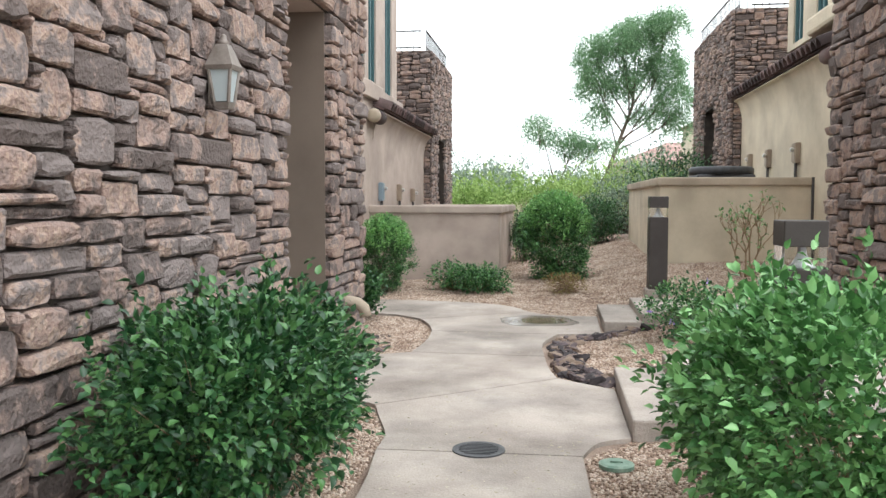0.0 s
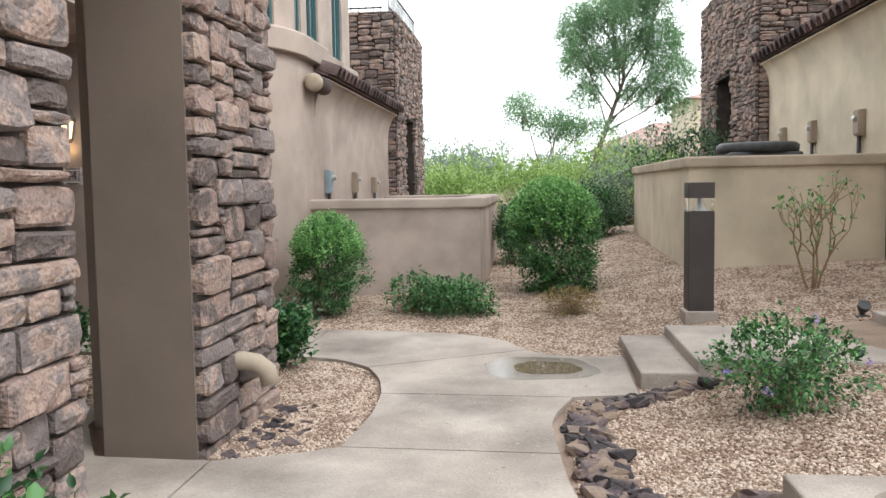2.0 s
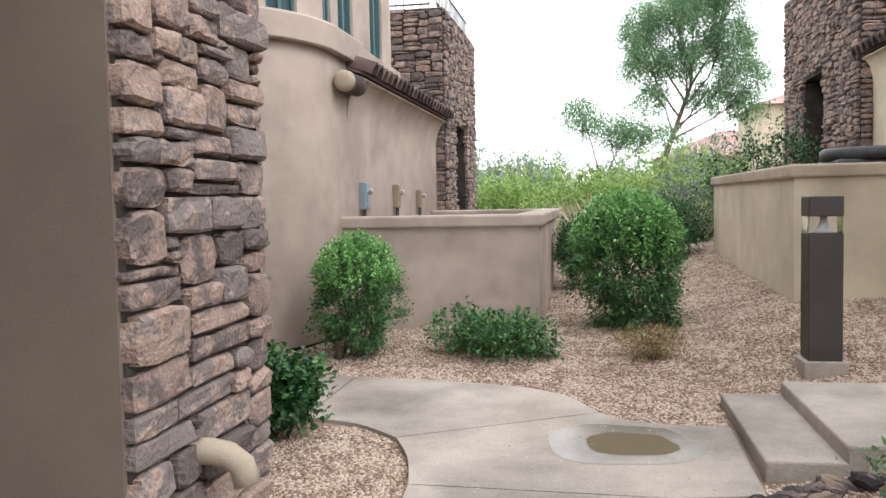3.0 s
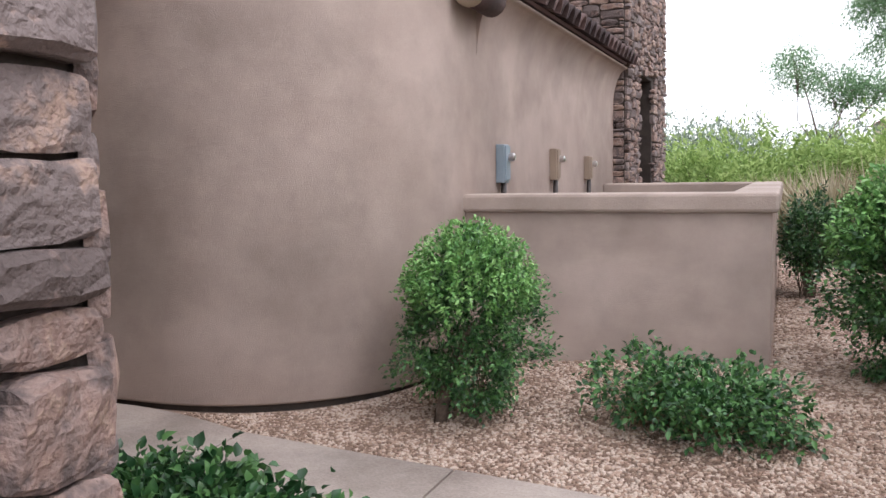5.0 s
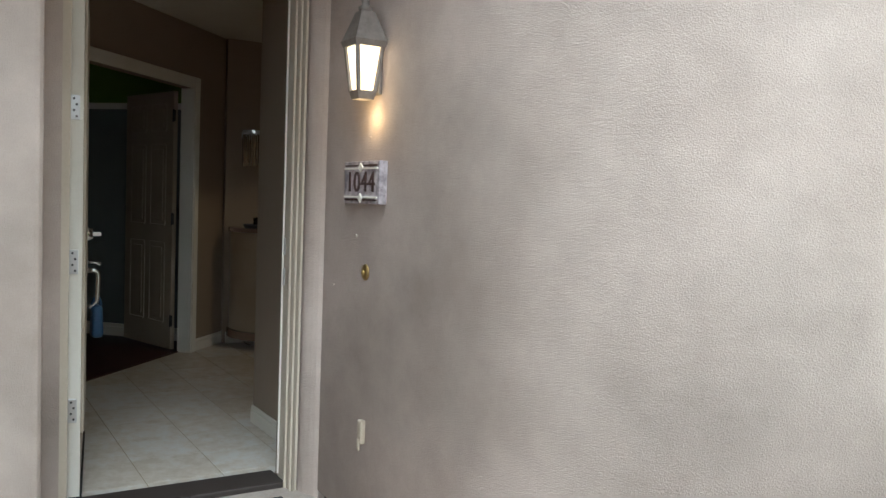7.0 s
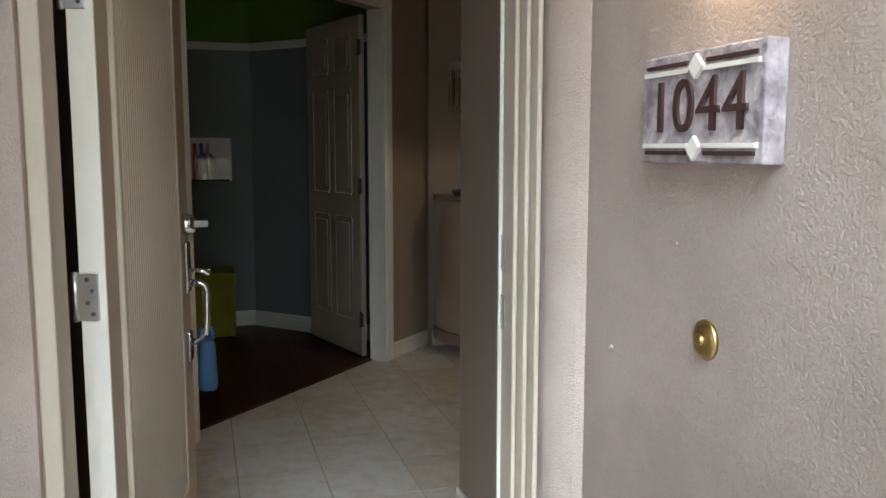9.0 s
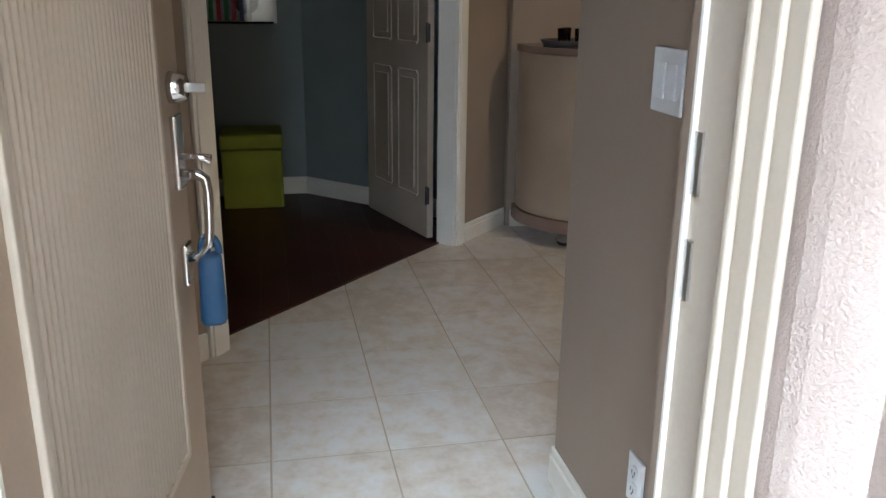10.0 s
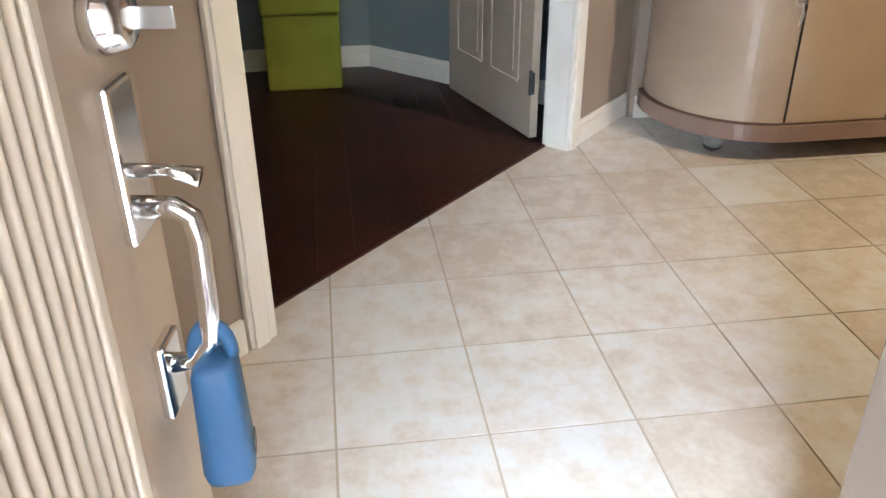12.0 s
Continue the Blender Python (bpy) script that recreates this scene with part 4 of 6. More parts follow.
def grass_clump(loc, seed, h=0.7, n=420, mat=M_STRAW):
    ob = thing("grass_clump", "dry straw-coloured bunch grass", "grass", loc, group="bunch grass")
    rng = np.random.default_rng(seed)
    c = np.zeros((n, 3))
    c[:, :2] = rng.normal(0, 0.07, (n, 2))
    d = rng.normal(0, 0.42, (n, 3))
    d[:, 2] = 1
    v, f = leaves(c, d, h, rng, 0.035, 0.0, 0.12)
    foliage("foliage", v, f, mat, ob)
    return ob


for i, (x, y) in enumerate(((-0.1, 18.6), (0.5, 19.4), (-0.6, 19.8), (1.1, 20.5), (0.2, 21.2), (-1.2, 21.5))):
    grass_clump(at(x, y), 60 + i, 0.9)
shrub("flowering_shrub", "grey-green shrub with dusty purple bloom", at(1.6, 19.5), 0.9, 0.8, 1.3, 65, M_LEAF_GREY, 160, 22, 0.07, 0.05, 0.45, M_BARK, 0.35, 0.4, 14)
shrub("shrub", "large dark olive shrub by the wall", at(2.5, 18.0), 1.0, 0.9, 1.75, 66, M_LEAF_DARK, 220, 24, 0.07, 0.05, 0.45, M_BARK, 0.35, 0.4, 20)


def distant_house(x, y, w, d, h, zb, roof_h, seed):
    ob = thing("distant_house", "distant tan stucco house with red barrel-tile roof", "house", (x, y, zb))
    box("wall", -w / 2, w / 2, 0, d, 0, h, M_STUCCO_L, ob)
    o = 0.35
    v = [(-w / 2 - o, -o, h), (w / 2 + o, -o, h), (w / 2 + o, d + o, h), (-w / 2 - o, d + o, h), (-w / 2 + d / 2, d / 2, h + roof_h), (w / 2 - d / 2, d / 2, h + roof_h)]
    pydata("roof", v, [(0, 1, 5, 4), (1, 2, 5), (2, 3, 4, 5), (3, 0, 4), (3, 2, 1, 0)], M_RED, ob)
    for k in range(max(1, int(w / 3))):
        xx = -w / 2 + 1.2 + k * 2.6
        win = box("window", xx, xx + 0.9, -0.03, 0.02, h - 1.9, h - 0.6, M_GLASS, ob)
        for s in (xx - 0.06, xx + 0.9):
            box("frame", s, s + 0.06, -0.06, 0.02, h - 1.95, h - 0.55, M_STUCCO_L, win)
    return ob


M_RED = material("red_roof_tile", [(0.24, 0.14, 0.12), (0.34, 0.22, 0.19), (0.43, 0.31, 0.27)], 0.85, 3, 25, 0.3)
distant_house(8.2, 52, 9, 7, 4.5, -1.0, 1.6, 1)
distant_house(10.0, 43, 5.6, 6, 6.3, -1.0, 1.2, 2)


# ---- steps, bollards, covers, rocks ----
def steps(y0, y1, xs, tops, x_end):
    ob = thing("steps", "short flight of pale concrete steps", "steps", kind="structure")
    for i, (x, z) in enumerate(zip(xs, tops)):
        box("step", x, xs[i + 1] + 0.02 if i + 1 < len(xs) else x_end, y0, y1, -0.1, z, M_CONC, ob, 0.012)
    return ob


steps(7.98, 9.32, [0.48, 0.83], [0.135, 0.215], 2.36)
steps(7.98, 9.32, [2.38, 2.72], [0.33, 0.43], 3.6)
steps(4.50, 5.95, [0.43, 0.76], [0.10, 0.20], 2.4)


def bollard(x, y, z, h=1.08):
    ob = thing("bollard_light", "square dark-bronze path light with clear lens band", "lamp", (x, y, z), group="path lights")
    w = 0.105
    box("post", -w, w, -w, w, 0.02, h * 0.78, M_BROWN, ob, 0.006)
    box("footing_pad", -w - 0.03, w + 0.03, -w - 0.03, w + 0.03, -0.12, 0.02, M_CONC, ob, 0.008, "small grey concrete pad")
    box("head", -w, w, -w, w, h * 0.88, h, M_BROWN, ob, 0.006)
    lens = box("lens", -w + 0.006, w - 0.006, -w + 0.006, w - 0.006, h * 0.78, h * 0.88, M_LENS, ob)
    lens.visible_shadow = False
    part("reflector", lathe(bmesh.new(), [(0.07, h * 0.782), (0.045, h * 0.805), (0.024, h * 0.845), (0.02, h * 0.878)], 20), M_SATIN, ob, "bright conical reflector", True)
    return ob


M_LENS = plain("clear_lens", (0.95, 0.97, 0.97), 0.03, trans=1.0)
M_STEEL = plain("brushed_steel", (0.62, 0.62, 0.62), 0.28, 1.0)
M_SATIN = plain("satin_aluminium", (0.85, 0.85, 0.86), 0.5, 0.35)
M_CHROME = plain("chrome", (0.8, 0.8, 0.8), 0.12, 1.0)
bollard(1.18, 9.78, 0.25)
bollard(1.22, 4.35, 0.10)

M_IRON = material("cast_iron", [(0.035, 0.035, 0.038), (0.08, 0.08, 0.085)], 0.55, 8, 60, 0.2)
drain = thing("drain_cover", "round dark cast-iron drain cover set in concrete", "drain", (-0.37, 4.17, 0.0))
part("rim", lathe(bmesh.new(), [(0.11, 0.0), (0.135, 0.0), (0.135, 0.008), (0.11, 0.008)], 32, None, False), M_IRON, drain)
part("plate", lathe(bmesh.new(), [(0.0005, -0.01), (0.108, -0.01), (0.108, 0.005), (0.0005, 0.005)], 32, None, False), M_IRON, drain)
for i in range(7):
    y = -0.075 + i * 0.025
    w = math.sqrt(0.1 ** 2 - y * y)
    box("bar", -w, w, y - 0.005, y + 0.005, 0.004, 0.011, M_IRON, drain)
valve = thing("valve_cover", "faded green round plastic valve box lid", "cover", (0.31, 4.02, ground_z(0.31, 4.02) + 0.01))
M_VALVE = material("faded_green_plastic", [(0.12, 0.2, 0.15), (0.25, 0.33, 0.26)], 0.7, 20, 90, 0.2)
part("lid", lathe(bmesh.new(), [(0.0005, 0.0), (0.085, 0.0), (0.085, 0.018), (0.07, 0.024), (0.0005, 0.024)], 24, None, False), M_VALVE, valve)
box("grip", -0.03, 0.03, -0.01, 0.01, 0.022, 0.032, M_VALVE, valve)


def rock_mesh(seed, flat=0.5):
    bm = bmesh.new()
    bmesh.ops.create_icosphere(bm, subdivisions=2, radius=1)
    for v in bm.verts:
        n = noise.noise(v.co * 1.4 + Vector((seed * 7.1, 0, 0)))
        n2 = noise.noise(v.co * 3.1 + Vector((0, seed * 3.3, 0)))
        v.co *= 1 + 0.5 * n + 0.34 * n2
        v.co.z *= flat
        for ax in range(3):
            v.co[ax] = math.copysign(min(abs(v.co[ax]), 0.72 if ax < 2 else 0.36), v.co[ax])
    me = bpy.data.meshes.new("rock")
    bm.to_mesh(me)
    bm.free()
    me.materials.append(M_ROCK)
    return me


M_ROCK = material("purple_rubble", [(0.035, 0.028, 0.03), (0.085, 0.065, 0.068), (0.13, 0.095, 0.092), (0.22, 0.16, 0.12)], 0.85, 8, 45, 0.6, vary="object")
rock_kinds = [rock_mesh(i) for i in range(6)]
rr = random.Random(8)


def rocks(spots, name, label, group):
    for x, y, s in spots:
        ob = new(name, rock_kinds[rr.randrange(6)])
        ob.matrix_basis = pose(x, y, max(ground_z(x, y), 0) + s * 0.12, rr.uniform(-25, 25), rr.uniform(-25, 25), rr.uniform(0, 360))
        ob.scale = (s * rr.uniform(0.8, 1.5), s, s * rr.uniform(0.7, 1.2))
        tagged(ob, label, "rock", group)


edge = [(0.40, 5.75), (0.22, 5.86), (0.08, 6.0), (0.04, 6.3), (0.0, 6.7), (-0.02, 7.1), (0.04, 7.45), (0.2, 7.62), (0.45, 7.72), (0.62, 7.85), (0.9, 7.88)]
spots = []
for (a, b), (c, d) in zip(edge, edge[1:]):
    L = math.hypot(c - a, d - b)
    for k in range(int(L / 0.0105)):
        t = rr.random()
        w = 0.01 + 0.21 * rr.random() * (1 if b < 7.3 else 0.5)
        spots.append((a + (c - a) * t + w * (0.9 if b > 5.8 else 0.3), b + (d - b) * t + (w * 0.6 if b < 6 else -w * 0.5 if b > 7.4 else 0), rr.uniform(0.04, 0.085)))
rocks(spots, "edging_rock", "jagged dark purple-grey edging rock", "rock edging along the path")
rocks([(0.72, 6.06, 0.12), (0.62, 5.98, 0.08), (0.5, 5.98, 0.07)], "edging_rock", "larger rust-brown jagged rock beside the steps", "rock edging along the path")
rocks([(-1.72 + rr.uniform(-0.02, 0.3), 6.55 + rr.uniform(0, 1.0), rr.uniform(0.02, 0.045)) for _ in range(42)], "edging_rock", "small grey-brown rock at the foot of the pier", "rocks under the downpipe")

# ---- fixtures on the outside walls ----
M_GREY_BOX = material("grey_enamel", [(0.19, 0.25, 0.29), (0.24, 0.30, 0.34)], 0.45, 6, 60, 0.05)
M_TAN_BOX = material("tan_enamel", [(0.26, 0.20, 0.15), (0.32, 0.25, 0.19)], 0.6, 6, 60, 0.05)


def utility_box(x, y, z0, z1, w, side, mat, label):
    ob = thing("utility_box", label, "meter box", (x, y, z0), 0 if side > 0 else 180, "meter boxes on the wall")
    h = z1 - z0
    box("body", 0, 0.065, -w / 2, w / 2, h * 0.25, h, mat, ob, 0.008)
    box("cover", 0.065, 0.078, -w / 2 + 0.01, w / 2 - 0.01, h * 0.3, h * 0.97, mat, ob, 0.004)
    part("knob", lathe(bmesh.new(), [(0.03, 0), (0.03, 0.04), (0.02, 0.05)], 14, pose(0.074, 0.02, h * 0.75, 0, 90, 0)), M_STEEL, ob, "round meter glass")
    part("conduit", tube(bmesh.new(), [(0.04, 0, h * 0.27), (0.04, 0, -0.5)], 0.022, 10), M_BROWN, ob, "dark conduit pipe", True)
    return ob


utility_box(-2.63, 12.38, 1.18, 1.55, 0.12, 1, M_GREY_BOX, "blue-grey metal meter box with conduit")
utility_box(-2.63, 13.85, 1.18, 1.55, 0.11, 1, M_TAN_BOX, "tan painted meter box with conduit")
utility_box(-2.63, 15.2, 1.18, 1.50, 0.10, 1, M_TAN_BOX, "small tan painted meter box with conduit")
for y, w in ((12.3, 0.18), (13.85, 0.15), (15.1, 0.13)):
    utility_box(3.4, y, 1.72, 2.10, w, -1, M_TAN_BOX, "tan painted meter box with conduit on tan wall")


def air_unit(x, y, z, h):
    ob = thing("air_conditioner", "dark grey condenser unit behind the low wall", "air conditioner", (x, y, z))
    box("cabinet", -0.42, 0.42, -0.42, 0.42, 0, h - 0.12, M_IRON, ob, 0.03)
    part("top_ring", lathe(bmesh.new(), [(0.36, h - 0.12), (0.47, h - 0.12), (0.48, h - 0.03), (0.44, h), (0.36, h)], 28, None, False), M_IRON, ob, smooth=True)
    for i in range(9):
        xx = -0.32 + i * 0.08
        w = math.sqrt(0.37 ** 2 - xx * xx)
        box("grille_bar", xx - 0.005, xx + 0.005, -w, w, h - 0.03, h - 0.02, M_IRON, ob)
    return ob


air_unit(2.52, 13.2, 0.5, 1.30)
pipe = thing("drain_pipe", "tan plastic downpipe elbow at the pier foot", "pipe", (-1.80, 7.0, 0.30))
part("elbow", tube(bmesh.new(), [(-0.1, 0, 0.10), (0.06, 0, 0.10), (0.12, 0.01, 0.085), (0.17, 0.02, 0.045), (0.19, 0.02, -0.03)], 0.052, 14), M_CAP, pipe, smooth=True)
# This 'downpipe' is an added dark strip for the corner's shadow gap.
gap_strip = thing("downpipe", "thin dark strip standing for shadow in the wall corner", "pipe", (3.385, 11.56, 0.1))
part("pipe", tube(bmesh.new(), [(0, 0, 0), (0, 0, 1.5)], 0.018, 10), M_BROWN, gap_strip, smooth=True)
for side, (x, y, z) in ((1, (-2.52, 11.5, 2.47)), (-1, (3.30, 10.4, 3.05))):
    roll = thing("roof_end_roll", "rounded mortar end of the tile eave", "roof trim", (x, y, z), kind="structure")
    part("roll", lathe(bmesh.new(), [(0.04, -0.04), (0.08, -0.035), (0.098, -0.005), (0.1, 0.05), (0.08, 0.08)], 14, pose(0, 0, 0, -90, 0, 0)), M_CAP, roll, "pale mortar plug", True)
    part("end_tile", lathe(bmesh.new(), [(0.09, 0.03), (0.095, 0.03), (0.1, 0.46), (0.09, 0.46)], 16, pose(0, 0, 0.005, -90, 0, 0)), M_TILE, roll, "dark clay barrel tile", True)
spot = thing("spotlight", "small black garden spotlight on gravel", "lamp", at(2.38, 9.5))
part("base", lathe(bmesh.new(), [(0.05, -0.02), (0.055, 0.01), (0.02, 0.02), (0.02, 0.05)], 16), M_IRON, spot)
part("head", lathe(bmesh.new(), [(0.03, 0), (0.045, 0.03), (0.05, 0.07)], 16, pose(0, 0, 0.05, 40, 0, 0)), M_IRON, spot)

M_LANTERN = material("aged_pewter", [(0.17, 0.14, 0.12), (0.26, 0.225, 0.2)], 0.6, 12, 70, 0.15, metal=0.3)
M_FROST = plain("frosted_pane", (0.42, 0.47, 0.48), 0.25, coat=0.3)
M_LITPANE = plain("lit_pane", (1.0, 0.74, 0.44), 0.4, emit=1.3)


def lantern(loc, rz, lit, label, wide):
    """Four-sided tapering wall lantern; local +x points away from the wall."""
    ob = thing("wall_lantern", label, "lamp", loc, rz, "wall lanterns")
    cx = 0.095

    def square(r0, z0, r1, z1, cx=cx):
        bm = bmesh.new()
        lo = [bm.verts.new((cx + sx * r0, sy * r0, z0)) for sx, sy in ((-1, -1), (1, -1), (1, 1), (-1, 1))]
        hi = [bm.verts.new((cx + sx * r1, sy * r1, z1)) for sx, sy in ((-1, -1), (1, -1), (1, 1), (-1, 1))]
        for i in range(4):
            j = (i + 1) % 4
            bm.faces.new((lo[i], lo[j], hi[j], hi[i]))
        bm.faces.new(hi)
        bm.faces.new(list(reversed(lo)))
        return bm

    glass = part("pane", square(0.047, 0.035, 0.072, 0.185), M_LITPANE if lit else M_FROST, ob, "glowing pane" if lit else "pale frosted pane")
    for sx, sy in ((-1, -1), (1, -1), (1, 1), (-1, 1)):
        part("corner_bar", tube(bmesh.new(), [(cx + sx * 0.05, sy * 0.05, 0.03), (cx + sx * 0.076, sy * 0.076, 0.19)], 0.013, 6), M_LANTERN, ob)
    part("base", square(0.045, 0.0, 0.058, 0.03), M_LANTERN, ob)
    part("collar", square(0.088, 0.185, 0.098, 0.205), M_LANTERN, ob)
    part("roof", square(0.095, 0.205, 0.04, 0.31), M_LANTERN, ob)
    part("finial", lathe(bmesh.new(), [(0.035, 0.31), (0.04, 0.325), (0.02, 0.335), (0.022, 0.35), (0.008, 0.362)], 14, pose(cx, 0, 0)), M_LANTERN, ob, smooth=True)
    part("arm", tube(bmesh.new(), [(0.0, 0, 0.19), (0.02, 0, 0.2), (cx - 0.04, 0, 0.2)], 0.012, 8), M_LANTERN, ob, smooth=True)
    box("back_plate", 0.0, 0.02, -0.05, 0.05, 0.02, 0.25, M_LANTERN, ob, 0.006)
    ob.scale = (wide, wide, 1.06)
    if lit:
        bulb = new("lantern_bulb", bpy.data.lights.new("lantern_bulb", "POINT"))
        bulb.data.energy, bulb.data.color, bulb.data.shadow_soft_size = 0.4, (1.0, 0.66, 0.32), 0.05
        bulb.location = (cx, 0, -0.06)
        bulb.parent = ob
    return ob


lantern((-1.775, 4.16, 1.745), 0, False, "unlit pewter wall lantern on ledge stone", 0.77)
lantern((-4.51, 10.15, 1.795), -90, True, "lit pewter wall lantern on stucco by the door", 0.69)

# ---- entry: fittings on the stucco ----
M_PLAQUE = material("mottled_plaque", [(0.20, 0.17, 0.18), (0.36, 0.31, 0.32), (0.52, 0.46, 0.46)], 0.7, 25, 80, 0.5)
M_UMBER = plain("dark_umber", (0.05, 0.024, 0.02), 0.5)
M_BRASS = plain("worn_brass", (0.55, 0.40, 0.16), 0.3, 1.0)
M_PLASTIC = material("white_plastic", [(0.66, 0.66, 0.66), (0.72, 0.72, 0.72)], 0.4, 8, 50, 0.0)


def text_mesh(name, body, size, mat, m, parent, depth=0.004):
    cu = bpy.data.curves.new(name, "FONT")
    cu.body, cu.size, cu.extrude, cu.align_x, cu.align_y = body, size, depth, "CENTER", "CENTER"
    tmp = bpy.data.objects.new(name, cu)
    scene.collection.objects.link(tmp)
    me = bpy.data.meshes.new_from_object(tmp.evaluated_get(bpy.context.evaluated_depsgraph_get()))
    bpy.data.objects.remove(tmp)
    bpy.data.curves.remove(cu)
    me.materials.append(mat)
    ob = new(name, me)
    ob.parent = parent
    ob.matrix_basis = m
    return ob


plq = thing("house_number_plaque", "mottled grey-mauve house number plaque reading 1044", "sign", (-4.565, 10.15, 1.40))
box("board", -0.155, 0.155, -0.035, 0, 0, 0.165, M_PLAQUE, plq, 0.003)
for z in (0.026, 0.137):
    s = 1 if z > 0.1 else -1
    for x in (-0.145, 0.018):
        box("rule", x, x + 0.127, -0.040, -0.034, z - 0.0035, z + 0.0035, M_WHITE, plq)
        box("dark_rule", x + 0.006, x + 0.121, -0.039, -0.034, z + s * 0.011 - 0.003, z + s * 0.011 + 0.003, M_UMBER, plq)
    box("diamond", -0.013, 0.013, -0.041, -0.034, -0.013, 0.013, M_WHITE, plq, 0, "", Matrix.Translation((0, 0, z + s * 0.004)) @ Matrix.Rotation(math.pi / 4, 4, "Y"))
for k, digit in enumerate("1044"):
    num = text_mesh("digit", digit, 0.098, M_UMBER, pose(-0.096 + 0.064 * k, -0.036, 0.081, 90, 0, 0), plq)
    num.scale = (1.2, 1.15, 1)
bell = thing("door_bell", "round brass doorbell button", "doorbell", (-4.57, 10.15, 1.13))
part("plate", lathe(bmesh.new(), [(0.032, 0), (0.031, 0.005), (0.022, 0.010), (0.012, 0.011)], 24, pose(0, 0, 0, 90, 0, 0)), M_BRASS, bell, smooth=True)
part("button", lathe(bmesh.new(), [(0.010, 0.009), (0.010, 0.015), (0.006, 0.017)], 16, pose(0, 0, 0, 90, 0, 0)), M_BRASS, bell, smooth=True)
pest = thing("outdoor_sensor", "small white weathered device on stucco", "sensor", (-4.545, 10.15, 0.42))
box("body", -0.017, 0.017, -0.022, 0, 0.03, 0.125, M_CAP, pest, 0.005)
box("clip", -0.011, 0.011, -0.027, -0.020, 0.004, 0.05, M_CAP, pest, 0.004)
for x, z in ((-4.56, 1.66), (-4.66, 1.27), (-4.87, 1.05)):
    knob = thing("wall_hook", "small painted wall nub on stucco", "hook", (x, 10.15, z))
    part("nub", lathe(bmesh.new(), [(0.004, 0), (0.005, 0.003), (0.003, 0.005)], 8, pose(0, 0, 0, 90, 0, 0)), M_STUCCO, knob)

# ---- doormat ----
M_MAT = material("coir_black", [(0.012, 0.010, 0.010), (0.03, 0.024, 0.024)], 0.95, 20, 220, 0.8)
M_MATRED = material("coir_red", [(0.09, 0.025, 0.022), (0.14, 0.045, 0.038)], 0.95, 20, 220, 0.8)
mat_ = thing("doormat", "dark brown coir doormat with dull red discs and worn lettering", "doormat", (-4.80, 9.60, 0.088))
box("pad", -0.23, 0.23, -0.40, 0.40, 0, 0.014, M_MAT, mat_, 0.004)
for i in range(3):
    for j in range(5):
        if i == 1 and 0 < j < 4:
            continue
        part("disc", lathe(bmesh.new(), [(0.055, 0.012), (0.055, 0.0165)], 18, pose(-0.15 + 0.15 * i, -0.31 + 0.155 * j, 0)), M_MATRED, mat_)
boxes("lettering", [(-0.03, 0.03, -0.2 + 0.075 * k, -0.2 + 0.075 * k + 0.05, 0.012, 0.0165) for k in range(6)], M_MATRED, mat_)
stop = thing("door_stop", "black rubber door stop lying on the mat edge", "door stop", (-4.56, 9.97, 0.10), 20)
bm = add_box(bmesh.new(), -0.05, 0.05, -0.025, 0.025, 0.0, 0.04, 0.008)
for v in bm.verts:
    if v.co.z > 0.02 and v.co.x > 0:
        v.co.z -= 0.02
part("wedge", bm, M_IRON, stop)

# ---- front door leaf ----
M_DOOR = material("taupe_door_paint", [(0.36, 0.28, 0.205), (0.40, 0.315, 0.235)], 0.5, 3, 120, 0.06)
M_BLUE = material("blue_rubber", [(0.024, 0.066, 0.145), (0.033, 0.088, 0.18)], 0.5, 9, 60, 0.05)
door = thing("front_door", "open taupe front door with fluted panel and chrome handle set", "door", (-5.315, 9.217, 0.115), math.degrees(math.atan2(0.155, -0.988)))
DW, DH = 0.965, 2.40
leaf = box("leaf", 0.004, DW, 0, 0.052, 0.015, DH, M_DOOR, door, 0.003)
box("hinge_edge", -0.004, 0.004, 0.0, 0.052, 0.015, DH, M_WHITE, door, 0, "white painted hinge edge")
PX0, PX1, PZ0, PZ1 = 0.12, 0.76, 0.28, 2.15
boxes("panel_border", [(PX0 - 0.022, PX0, -0.012, 0.002, PZ0 - 0.022, PZ1), (PX1, PX1 + 0.022, -0.012, 0.002, PZ0 - 0.022, PZ1), (PX0, PX1, -0.012, 0.002, PZ0 - 0.022, PZ0)], M_TRIM, door, 0.004)
nfl = 30
for i in range(nfl):
    w = (PX1 - PX0) / nfl
    x = PX0 + i * w
    part("flute", tube(bmesh.new(), [(x + w * 0.5, -0.003, PZ0), (x + w * 0.5, -0.003, PZ1)], w * 0.33, 8), M_TRIM, door, smooth=True)
boxes("sweep", [(0.0, DW + 0.004, -0.008, 0.057, -0.008, 0.03)], M_DARK, door, 0.003, "black rubber door sweep")
for z in (0.382, 1.002, 1.632, 2.22):
    h = box("hinge", -0.012, -0.004, 0.014, 0.056, z - 0.05, z + 0.05, M_STEEL, door, 0.002, "steel butt hinge")
    part("knuckle", tube(bmesh.new(), [(-0.010, 0.060, z - 0.052), (-0.010, 0.060, z + 0.052)], 0.007, 8), M_STEEL, h, smooth=True)
    for k in (-0.036, -0.012, 0.012, 0.036):
        part("screw", lathe(bmesh.new(), [(0.005, 0), (0.004, 0.002)], 8, pose(-0.012, 0.026 if k in (-0.036, 0.012) else 0.036, z + k, 0, -90, 0)), M_IRON, h)
HX = 0.892
out = lambda d: pose(HX, -d, 0, 90, 0, 0)
